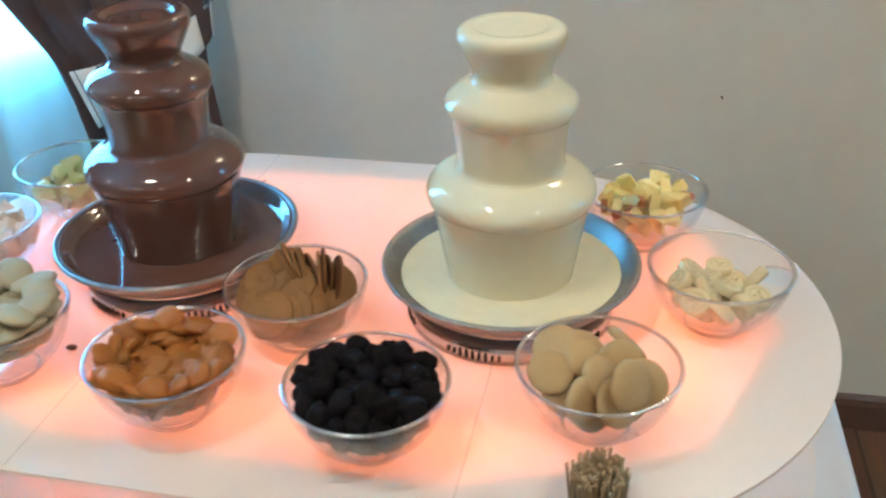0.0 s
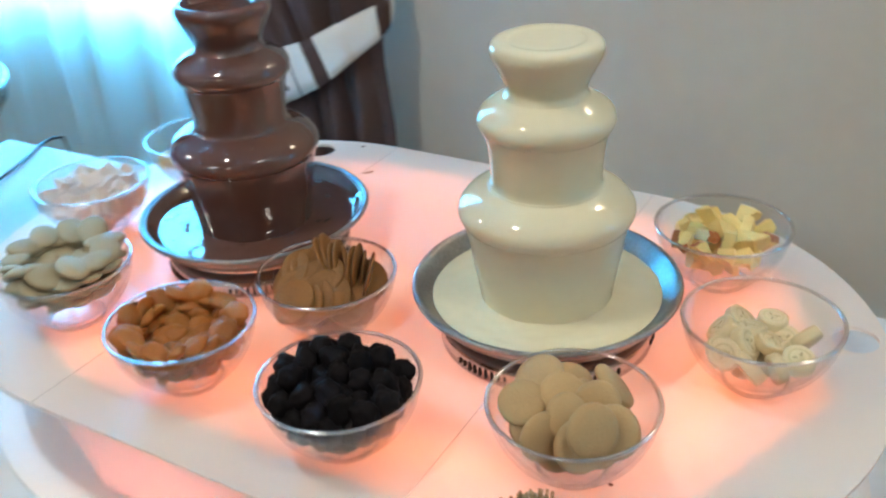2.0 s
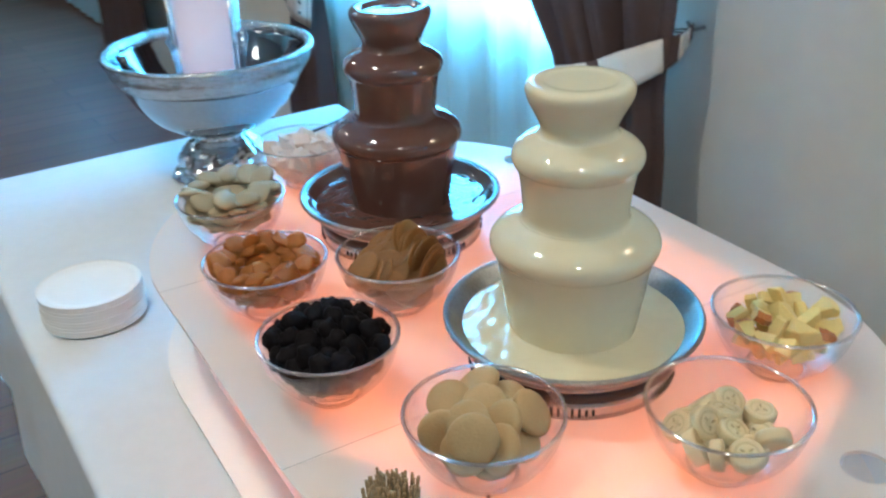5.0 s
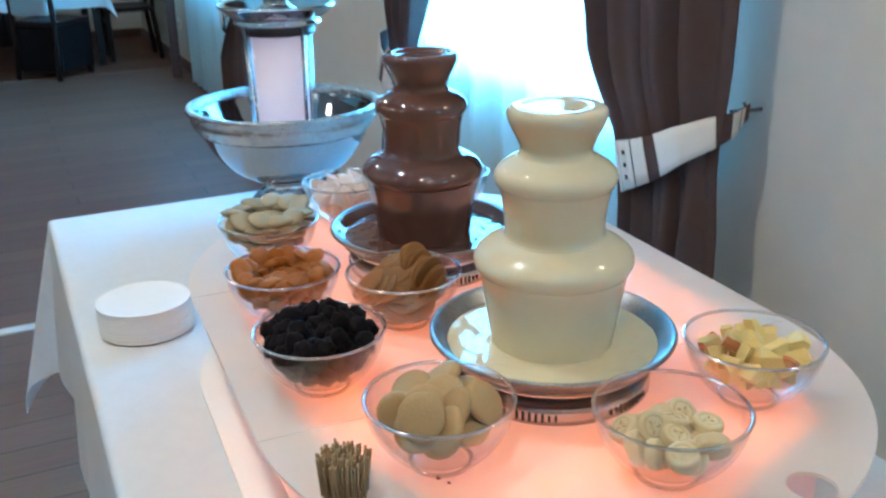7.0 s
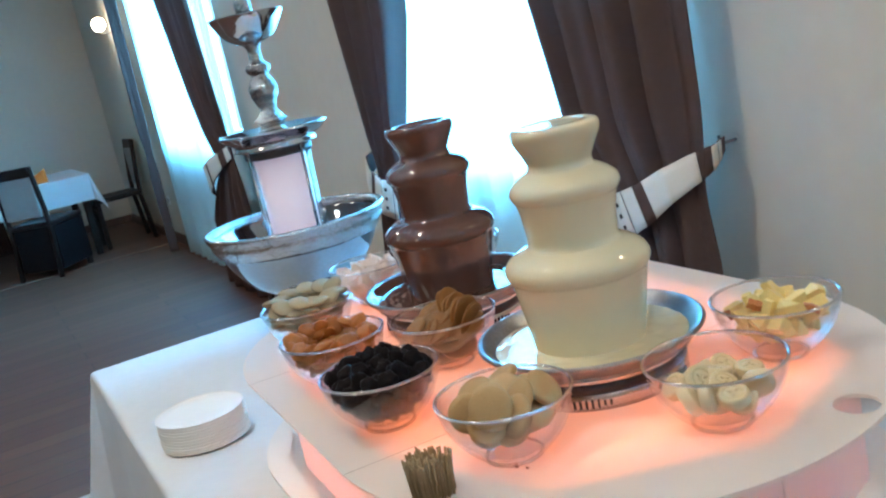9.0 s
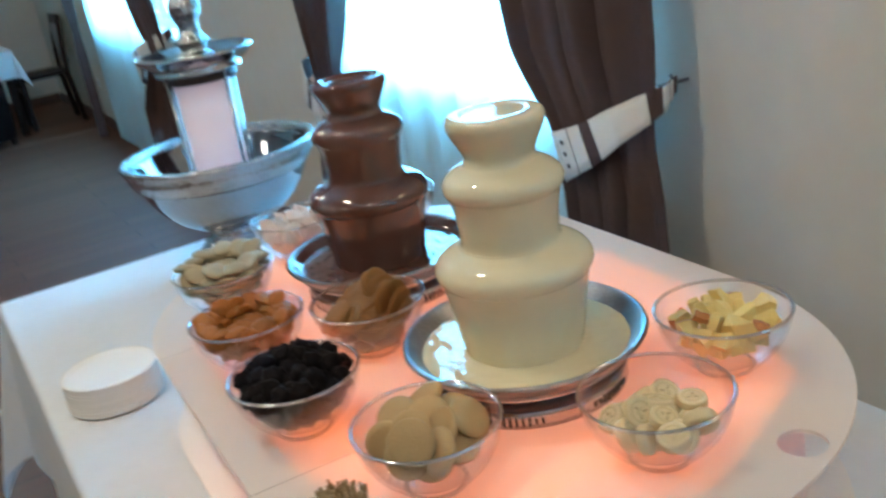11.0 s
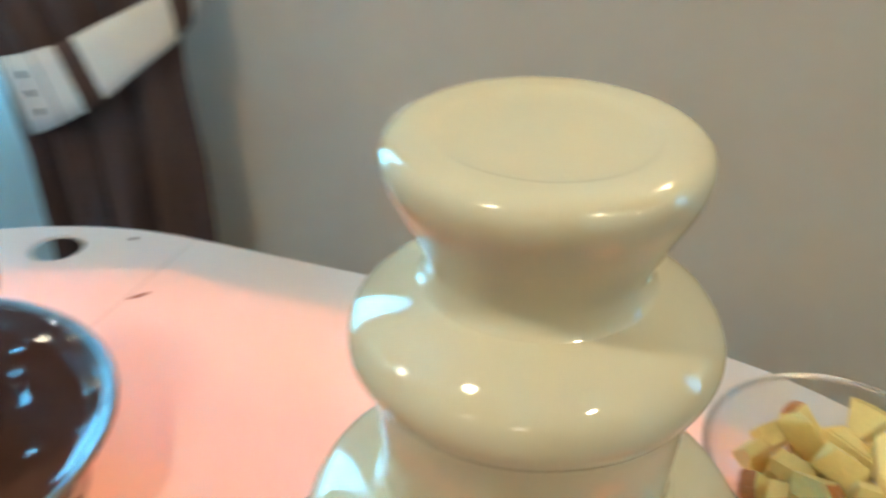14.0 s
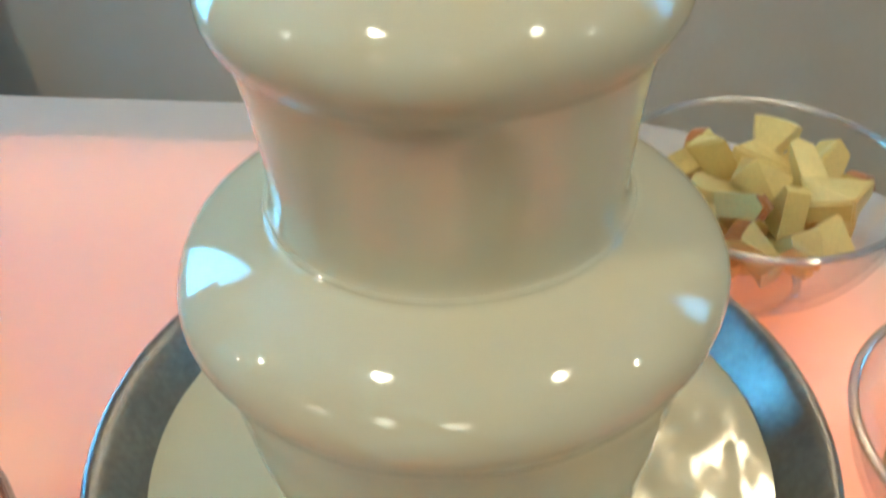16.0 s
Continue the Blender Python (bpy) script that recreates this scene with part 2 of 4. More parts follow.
def lathe(profile, seg=64, wobble=0.0, at=(0, 0), freq=3.0, closed=False):
    """Turns (r, z) points round the z axis; r = 0 ends close to a point."""
    bm = bmesh.new()
    rings = []
    for r, z in profile:
        if r < 1e-6:
            rings.append([bm.verts.new((at[0], at[1], z))])
            continue
        ring = []
        for i in range(seg):
            a = 2 * math.pi * i / seg
            rr = r * (1 + wobble * noise.noise((math.cos(a) * freq, math.sin(a) * freq, z * 60)))
            ring.append(bm.verts.new((at[0] + rr * math.cos(a), at[1] + rr * math.sin(a), z)))
        rings.append(ring)
    pairs = list(zip(rings, rings[1:])) + ([(rings[-1], rings[0])] if closed else [])
    for a, b in pairs:
        for i in range(seg):
            j = (i + 1) % seg
            if len(a) == 1 and len(b) == 1:
                break
            if len(a) == 1:
                bm.faces.new((a[0], b[i], b[j]))
            elif len(b) == 1:
                bm.faces.new((a[i], a[j], b[0]))
            else:
                bm.faces.new((a[i], a[j], b[j], b[i]))
    return bm


def smooth_profile(points, steps=5):
    """Catmull-Rom through (r, z) points."""
    p = [points[0], *points, points[-1]]
    out = []
    for i in range(1, len(p) - 2):
        for k in range(steps):
            t = k / steps
            out.append(tuple(0.5 * (2 * p[i][c] + (p[i + 1][c] - p[i - 1][c]) * t + (2 * p[i - 1][c] - 5 * p[i][c] + 4 * p[i + 1][c] - p[i + 2][c]) * t * t
                             + (3 * p[i][c] - p[i - 1][c] - 3 * p[i + 1][c] + p[i + 2][c]) * t ** 3) for c in (0, 1)))
    out.append(points[-1])
    return [(max(r, 0.0), z) for r, z in out]


def prism(outline, z0, z1, holes=()):
    """A flat plate of the given outline with holes through it."""
    loops = [[Vector((x, y, 0)) for x, y in loop] for loop in (outline, *holes)]
    flat = [v for loop in loops for v in loop]
    tris = tessellate_polygon(loops)
    bm = bmesh.new()
    top, low = [bm.verts.new((v.x, v.y, z1)) for v in flat], [bm.verts.new((v.x, v.y, z0)) for v in flat]
    for t in tris:
        bm.faces.new([top[k] for k in t]); bm.faces.new([low[k] for k in reversed(t)])
    start = 0
    for loop in loops:
        n = len(loop)
        for k in range(n):
            i, j = start + k, start + (k + 1) % n
            bm.faces.new((top[i], top[j], low[j], low[i]))
        start += n
    return bm


def tube(points, r, seg=8):
    """A round bar along points."""
    bm = bmesh.new()
    pts = [Vector(p) for p in points]
    rings = []
    for i, p in enumerate(pts):
        d = (pts[min(i + 1, len(pts) - 1)] - pts[max(i - 1, 0)]).normalized()
        u = d.orthogonal().normalized() if abs(d.z) > 0.9 else d.cross(Vector((0, 0, 1))).normalized()
        w = d.cross(u)
        rings.append([bm.verts.new(p + r * (math.cos(2 * math.pi * k / seg) * u + math.sin(2 * math.pi * k / seg) * w)) for k in range(seg)])
    for a, b in zip(rings, rings[1:]):
        for k in range(seg):
            bm.faces.new((a[k], a[(k + 1) % seg], b[(k + 1) % seg], b[k]))
    bm.faces.new(rings[0]); bm.faces.new(rings[-1])
    return bm


def sheet(fn, nu, nv, thick=0.0):
    """A grid of fn(u, v), u and v from 0 to 1; thick gives it a back."""
    bm = bmesh.new()
    g = [[bm.verts.new(fn(i / nu, j / nv)) for j in range(nv + 1)] for i in range(nu + 1)]
    for i in range(nu):
        for j in range(nv):
            bm.faces.new((g[i][j], g[i + 1][j], g[i + 1][j + 1], g[i][j + 1]))
    if thick:
        bmesh.ops.recalc_face_normals(bm, faces=bm.faces)
        bmesh.ops.solidify(bm, geom=list(bm.faces), thickness=thick)
    return bm


# ---- the room ----
def structure(name, bm, material, label, smooth=False):
    return solid(name, bm, material, label, kind="structure", smooth=smooth)


structure("floor", abox(FAR_X - 0.3, NEAR_X + 0.3, BACK_Y - 0.3, WALL_Y + 0.4, -0.2, 0.0), "floor", "dark brown wooden floorboards with a dull sheen")
structure("ceiling", abox(FAR_X - 0.3, NEAR_X + 0.3, BACK_Y - 0.3, WALL_Y + 0.4, CEIL, CEIL + 0.2), "ceiling", "plain white painted ceiling")
ww = bmesh.new()
for y0, y1, z0, z1 in ((BACK_Y, -1.1, 0, CEIL), (0.36, WALL_Y, 0, CEIL), (-1.1, 0.36, 0, SILL), (-1.1, 0.36, HEAD, CEIL)):
    box(ww, FAR_X - 0.3, FAR_X, y0, y1, z0, z1)
structure("wall_west", ww, "wall", "grey-beige plaster wall with a window at the far end")
structure("wall_east", abox(NEAR_X, NEAR_X + 0.3, BACK_Y, WALL_Y, 0, CEIL), "wall", "plain grey-beige plaster wall")
structure("wall_south", abox(FAR_X - 0.3, NEAR_X + 0.3, BACK_Y - 0.3, BACK_Y, 0, CEIL), "wall", "plain grey-beige plaster wall")
wb = bmesh.new()
edges_x = [FAR_X - 0.3, *sorted(v for w in WINDOWS for v in w), NEAR_X + 0.3]
for k in range(0, len(edges_x), 2):
    box(wb, edges_x[k], edges_x[k + 1], WALL_Y, WALL_Y + 0.4, 0, CEIL)
for x0, x1 in WINDOWS:
    box(wb, x0, x1, WALL_Y, WALL_Y + 0.4, 0, SILL)
    box(wb, x0, x1, WALL_Y, WALL_Y + 0.4, HEAD, CEIL)
structure("wall_north", wb, "wall", "grey-beige plaster wall with tall curtained windows")


def moulding(x0, x1, y, h=0.085):
    """A baseboard along x with a rounded upper edge."""
    prof = [(0, 0), (0.018, 0), (0.018, h * 0.75), (0.013, h * 0.9), (0.006, h), (0, h)]
    bm = bmesh.new()
    rings = [[bm.verts.new((x, y - d, z)) for d, z in prof] for x in (x0, x1)]
    for i in range(len(prof)):
        j = (i + 1) % len(prof)
        bm.faces.new((rings[0][i], rings[0][j], rings[1][j], rings[1][i]))
    bm.faces.new(rings[0]); bm.faces.new(rings[1])
    return bm


structure("baseboard", moulding(FAR_X, NEAR_X, WALL_Y), "base", "dark reddish brown wooden baseboard")
structure("baseboard_2", abox(FAR_X, FAR_X + 0.018, BACK_Y, WALL_Y - 0.02, 0, 0.085, bevel=0.004), "base", "dark reddish brown wooden baseboard")
structure("trim", abox(-2.67, -2.62, -3.2, 0.75, 0.0, 0.006, bevel=0.002), "strip", "pale metal joint strip across the floorboards")
structure("trim_2", abox(-7.765, -7.745, -3.2, WALL_Y - 0.02, 0.0, 0.006, bevel=0.002), "worn", "pale metal joint strip across the floorboards")

for k, (x0, x1, wall_y, turn) in enumerate([(*w, WALL_Y, 0) for w in WINDOWS] + [(-1.1, 0.36, -FAR_X, 90)]):
    win = thing("window_%d" % (k + 1), "white-framed window bright with daylight", "window", kind="structure")
    win.rotation_euler = (0, 0, radians(turn))
    y = wall_y + 0.2
    for name, b in (("frame", (x0, x0 + 0.07, y, y + 0.07, SILL, HEAD)), ("frame", (x1 - 0.07, x1, y, y + 0.07, SILL, HEAD)),
                    ("frame", (x0 + 0.07, x1 - 0.07, y, y + 0.07, SILL, SILL + 0.07)), ("frame", (x0 + 0.07, x1 - 0.07, y, y + 0.07, HEAD - 0.07, HEAD)),
                    ("mullion", ((x0 + x1) / 2 - 0.04, (x0 + x1) / 2 + 0.04, y, y + 0.07, SILL + 0.07, HEAD - 0.07))):
        part(name, abox(*b, bevel=0.006), "frame", win, smooth=False)
    part("sill", abox(x0, x1, wall_y - 0.01, y, SILL, SILL + 0.025, bevel=0.006), "frame", win, smooth=False)
    for a, b in ((x0 + 0.07, (x0 + x1) / 2 - 0.04), ((x0 + x1) / 2 + 0.04, x1 - 0.07)):
        sash = part("sash", prism([(a, SILL + 0.07), (b, SILL + 0.07), (b, HEAD - 0.07), (a, HEAD - 0.07)], 0.0, 0.04, [[(a + 0.04, SILL + 0.11), (b - 0.04, SILL + 0.11), (b - 0.04, HEAD - 0.11), (a + 0.04, HEAD - 0.11)]]), "frame", win, smooth=False)
        sash.matrix_local = pose(0, y + 0.055, 0, 90, 0, 0)
        pane = part("pane", abox(a + 0.04, b - 0.04, SILL + 0.11, HEAD - 0.11, 0.017, 0.023), "glass", sash, smooth=False)
        pane.visible_shadow = False


# ---- curtains ----
def fold(u, n, amp, seed):
    return amp * (math.sin(2 * math.pi * n * u + seed) + 0.35 * math.sin(2 * math.pi * n * 2.3 * u + 2 * seed))


def sheer_curtain(x0, x1, y, seed):
    def fn(u, v):
        x = x0 + (x1 - x0) * u
        z = 0.015 + (2.55 - 0.015) * v
        return (x + 0.012 * math.sin(30 * u + seed), y + fold(u, (x1 - x0) * 5.5, 0.015 * (1 - 0.35 * v), seed), z)
    return solid("sheer_curtain", sheet(fn, 140, 12), "sheer", "white translucent sheer curtain hanging before a bright window", "curtain", "sheer curtains")


def brown_curtain(edge, y, seed, n=6.0, bulge=0.012):
    """edge: rows (z, x_left, x_right) from the floor up."""
    zs = [e[0] for e in edge]

    def fn(u, v):
        z = zs[0] + (zs[-1] - zs[0]) * v
        a, b = float(np.interp(z, zs, [e[1] for e in edge])), float(np.interp(z, zs, [e[2] for e in edge]))
        tight = min(1.0, (b - a) / 0.5)
        tied = 1 - 0.6 * math.exp(-((z - 0.84) / 0.12) ** 2)
        return (a + (b - a) * u, y + fold(u, n * 0.72, 0.030, seed) * (0.55 + 0.45 * tight) * tied - (0.03 + bulge * math.exp(-((z - 0.84) / 0.22) ** 2)) * math.sin(math.pi * u) ** 0.55 * (1 - 0.75 * u * math.exp(-((z - 0.84) / 0.22) ** 2)), z)
    return solid("brown_curtain", sheet(fn, 110, 60, 0.004), "curtain", "dark brown curtain gathered into folds by a tie-back", "curtain", "brown curtains")


def tie_band(path, h, label):
    """A cloth tie-back along path (x, y, z), with white fields, brown bars and small dark marks."""
    band = thing("curtain_tieback", label, "tie-back", "curtain tie-backs")
    pts = [Vector(p) for p in path]
    side = 1 if pts[-2].x > pts[0].x else -1
    lens = [0.0]
    for a, b in zip(pts, pts[1:]):
        lens.append(lens[-1] + (b - a).length)

    def at(s):
        s = max(0.0, min(1.0, s)) * lens[-1]
        return Vector([float(np.interp(s, lens, [p[c] for p in pts])) for c in range(3)])

    def strip(name, s0, s1, v0, v1, out, material, lab="", under=None):
        def fn(u, v):
            s = s0 + (s1 - s0) * u
            p = at(s)
            t = (at(s + 0.01) - at(s - 0.01)).normalized()
            up = Vector((t.x * -t.z, 0, 1)).normalized()
            w = h * float(np.interp(s, (0.0, 0.30, 0.37, 0.73, 0.82, 1.0), (1.2, 0.98, 0.92, 0.64, 0.54, 0.34)))
            nrm = t.cross(up)
            nrm = nrm if 0.7 * side * nrm.x - nrm.y > 0 else -nrm
            return p + up * w * (v0 + (v1 - v0) * v - 0.5) + nrm * out
        return part(name, sheet(fn, 24, 4, 0.002), material, under or band, lab)
    strip("cloth", 0.0, 1.0, 0, 1, 0.0, "curtain", "brown cloth ground")
    for s0, s1 in ((0.0, 0.028), (0.040, 0.170), (0.182, 0.285), (0.365, 0.705), (0.79, 0.865), (0.885, 0.92)):
        field = strip("white_field", s0, s1, 0.0, 1.0, 0.004, "band", "white linen field")
        if s0 == 0.040:
            marked = field
    for v in (0.25, 0.5, 0.75):
        strip("stitched_mark", 0.095, 0.120, v - 0.045, v + 0.045, 0.007, "dark", "small dark stitched mark", marked)
    return band


sheer_curtain(-2.72, -0.98, WALL_Y - 0.06, 0.4)
sheer_curtain(-7.02, -5.25, WALL_Y - 0.07, 1.7)
sheer_curtain(1.50, 3.30, WALL_Y - 0.06, 2.9)
CY = WALL_Y - 0.14
brown_curtain([(0.015, -1.15, -0.81), (0.55, -1.11, -0.81), (0.70, -1.11, -0.81), (0.86, -1.15, -0.82), (1.04, -1.28, -0.81), (1.32, -1.36, -0.81), (2.6, -1.68, -0.80)], CY, 0.9, bulge=0.035)
brown_curtain([(0.015, -2.70, -2.38), (0.40, -2.69, -2.40), (0.75, -2.58, -2.42), (0.9, -2.56, -2.40), (1.04, -2.58, -2.33), (1.40, -2.66, -2.17), (2.6, -2.92, -2.0)], CY, 2.2, 4.0)
brown_curtain([(0.015, -5.44, -4.50), (0.45, -5.41, -4.52), (0.74, -5.02, -4.62), (0.85, -5.0, -4.66), (1.25, -5.22, -4.72), (1.65, -5.40, -4.77), (2.6, -5.85, -4.9)], CY, 3.1)
brown_curtain([(0.015, -7.25, -7.17), (0.7, -7.25, -7.16), (0.88, -7.24, -7.14), (1.10, -7.24, -7.11), (1.45, -7.22, -7.08), (2.6, -7.15, -6.92)], CY, 1.9, 3.0)
west = 9.86
brown_curtain([(0.015, 0.28, 0.56), (0.7, 0.30, 0.52), (0.88, 0.33, 0.50), (0.99, 0.40, 0.57), (1.32, 0.37, 0.60), (2.6, 0.10, 0.66)], west, 1.4, 4.0).rotation_euler = (0, 0, radians(90))
sheer_curtain(-1.2, 0.44, west + 0.07, 0.8).rotation_euler = (0, 0, radians(90))
tie_band([(0.30, west - 0.05, 0.80), (0.34, west - 0.085, 0.82), (0.42, west - 0.09, 0.86), (0.50, west - 0.06, 0.90), (0.55, west + 0.05, 0.93)], 0.13, "white and brown banded tie-back on the far curtain").rotation_euler = (0, 0, radians(90))
tie_band([(-1.050, 1.603, 0.803), (-1.000, 1.594, 0.822), (-0.945, 1.598, 0.845), (-0.922, 1.604, 0.857), (-0.872, 1.622, 0.890), (-0.829, 1.668, 0.919), (-0.812, 1.706, 0.934), (-0.846, 1.782, 0.951)], 0.100, "white and brown banded curtain tie-back with stitched marks")
tie_band([(-2.38, CY - 0.05, 0.76), (-2.42, CY - 0.085, 0.78), (-2.50, CY - 0.09, 0.83), (-2.58, CY - 0.06, 0.88), (-2.62, CY + 0.05, 0.93)], 0.13, "white and brown banded tie-back on the brown curtain")
tie_band([(-5.14, CY - 0.05, 0.70), (-5.08, CY - 0.088, 0.73), (-4.92, CY - 0.09, 0.80), (-4.76, CY - 0.06, 0.86), (-4.66, CY + 0.05, 0.93)], 0.15, "white and brown banded tie-back on the brown curtain")
for x, z in ((-0.846, 0.952), (-2.66, 0.945), (-4.62, 0.94)):
    hook = thing("wall_hook", "small metal tie-back hook on the wall", "hook", "tie-back hooks", at=(x, WALL_Y, z))
    part("rose", lathe([(0, -0.006), (0.014, -0.006), (0.016, 0), (0, 0)], 16), "steel", hook).rotation_euler = (radians(90), 0, 0)
    part("peg", tube([(0, -0.002, 0), (0, -0.035, 0.0), (-0.006, -0.042, 0.008), (-0.010, -0.044, 0.018)], 0.004), "steel", hook)
    part("loop", tube([(-0.03 + 0.03 * math.cos(a), -0.03 + 0.02 * math.sin(a), -0.012 * math.sin(a / 2)) for a in np.linspace(0, 2 * math.pi, 17)], 0.0018, 6), "dark", hook, "thin cord loop")


# ---- the cloth-covered table and the light table ----
TX0, TX1, TY0, TY1 = -1.460, 0.246, 0.400, 1.245
table = thing("banquet_table", "wooden banquet table hidden under a white cloth", "table")
part("tabletop", abox(TX0 + 0.006, TX1 - 0.006, TY0 + 0.006, TY1 - 0.006, LOW - 0.034, LOW - 0.006, bevel=0.005), "wood", table)
for x in (TX0 + 0.08, TX1 - 0.08):
    for y in (TY0 + 0.08, TY1 - 0.08):
        part("leg", abox(x - 0.025, x + 0.025, y - 0.025, y + 0.025, 0, LOW - 0.034, bevel=0.004), "wood", table)


def cloth_over(x0, x1, y0, y1, z, drop, seed=0.0, step=0.03):
    """A cloth lying on a table top and hanging over its edges, with cone folds at the corners."""
    def place(px, py):
        dx = max(x0 - px, 0, px - x1)
        dy = max(y0 - py, 0, py - y1)
        sx, sy = (-1 if px < x0 else 1), (-1 if py < y0 else 1)
        d = math.hypot(dx, dy)
        cx, cy = min(max(px, x0), x1), min(max(py, y0), y1)
        if d == 0:
            return (cx, cy, z + 0.0012 * noise.noise((px * 5, py * 5, seed)))
        along = px if dy > dx else py
        wave = (math.sin(along * 17 + seed) * 0.5 + math.sin(along * 7.3 + 1.3 * seed) * 0.5) * min(1.0, abs(dx - dy) / 0.06)
        r = 0.010
        over = min(d, r * 1.57)
        out = r * math.sin(over / r) if d < r * 1.57 else r
        fall = r * (1 - math.cos(over / r)) + max(d - r * 1.57, 0)
        corner = 2 * dx * dy / (dx * dx + dy * dy + 1e-12)
        out += fall * (0.06 + 0.045 * wave * (1 - corner) ** 2 + 0.27 * corner ** 1.5)
        return (cx + sx * out * dx / d, cy + sy * out * dy / d, z - fall)
    nx, ny = int((x1 - x0 + 2 * drop) / step), int((y1 - y0 + 2 * drop) / step)

    def lines(a, b, n):
        base = [a - drop + (b - a + 2 * drop) * k / n for k in range(n + 1)]
        return sorted(base + [a, b, a - 0.004, a - 0.009, a - 0.014, a - 0.02, b + 0.004, b + 0.009, b + 0.014, b + 0.02])
    X, Y = lines(x0, x1, nx), lines(y0, y1, ny)
    bm = bmesh.new()
    g = [[bm.verts.new(place(a, b)) for b in Y] for a in X]
    for i in range(len(X) - 1):
        for j in range(len(Y) - 1):
            bm.faces.new((g[i][j], g[i + 1][j], g[i + 1][j + 1], g[i][j + 1]))
    return bm


solid("tablecloth", cloth_over(TX0, TX1, TY0, TY1, LOW - 0.003, 0.37, 0.7, 0.025), "cloth", "white tablecloth hanging over the table edges in folds", "tablecloth")

CXL, CXR, CYL, CYR, RB, RP = -0.506, -0.116, 0.862, 0.848, 0.332, 0.283


def stadium(r, n=48):
    turn = math.atan2(CYR - CYL, CXR - CXL)
    right = [(CXR + r * math.cos(a + turn), CYR + r * math.sin(a + turn)) for a in np.linspace(-math.pi / 2, math.pi / 2, n)]
    left = [(CXL - r * math.cos(a + turn), CYL - r * math.sin(a + turn)) for a in np.linspace(-math.pi / 2, math.pi / 2, n)]
    return right + left


def ring(x, y, r, n=28):
    return [(x + r * math.cos(2 * math.pi * k / n), y + r * math.sin(2 * math.pi * k / n)) for k in range(n)]


light_table = thing("light_table", "white oval display table glowing pink from inside", "light table")
HOLES = [ring(-0.600, 1.142, 0.0225), ring(0.169, 0.945, 0.0225)]
part("tabletop", prism(stadium(RB), BOARD - 0.004, BOARD, HOLES), "board", light_table, "white translucent oval board with round finger holes", smooth=False)
corners = stadium(RP, 5)
for (ax, ay), (bx, by) in zip(corners, corners[1:] + corners[:1]):
    d = Vector((bx - ax, by - ay))
    nrm = Vector((d.y, -d.x)).normalized() * 0.003
    bm = bmesh.new()
    q = [(ax, ay), (bx, by), (bx - nrm.x, by - nrm.y), (ax - nrm.x, ay - nrm.y)]
    lo, hi = [bm.verts.new((*p, LOW + 0.0042)) for p in q], [bm.verts.new((*p, BOARD - 0.0042)) for p in q]
    bm.faces.new(lo); bm.faces.new(hi)
    for i in range(4):
        bm.faces.new((lo[i], lo[(i + 1) % 4], hi[(i + 1) % 4], hi[i]))
    part("side_panel", bm, "panel", light_table, "white side panel lit from behind", smooth=False)


part("led_panel", prism(stadium(RP - 0.005, 5), BOARD - 0.026, BOARD - 0.022), "led", light_table, "salmon pink lit panel inside the box", smooth=False)
for x0, x1, y0, y1 in ((-0.56, -0.32, 0.625, 0.655), (-0.30, -0.06, 0.610, 0.640), (0.045, 0.075, 0.70, 0.98)):
    part("led_strip", abox(x0, x1, y0, y1, BOARD - 0.0218, BOARD - 0.0198), "led_strip", light_table, "bright strip of small lamps", smooth=False)
part("base_plate", prism(stadium(RB), LOW, LOW + 0.004), "plate", light_table, "white oval base plate lying on the cloth", smooth=False)
across_board = Vector((CYL - CYR, CXR - CXL)).normalized()
for cx, cy in ((CXL, CYL), (CXR, CYR)):
    low_end, high_end = Vector((cx, cy)) - across_board * (RB - 0.001), Vector((cx, cy)) + across_board * (RB - 0.001)
    wide = Vector((across_board.y, -across_board.x)) * 0.0004
    part("seam", prism([tuple(low_end - wide), tuple(low_end + wide), tuple(high_end + wide), tuple(high_end - wide)], BOARD, BOARD + 0.0003), "seam", light_table, "thin seam between two boards", smooth=False)


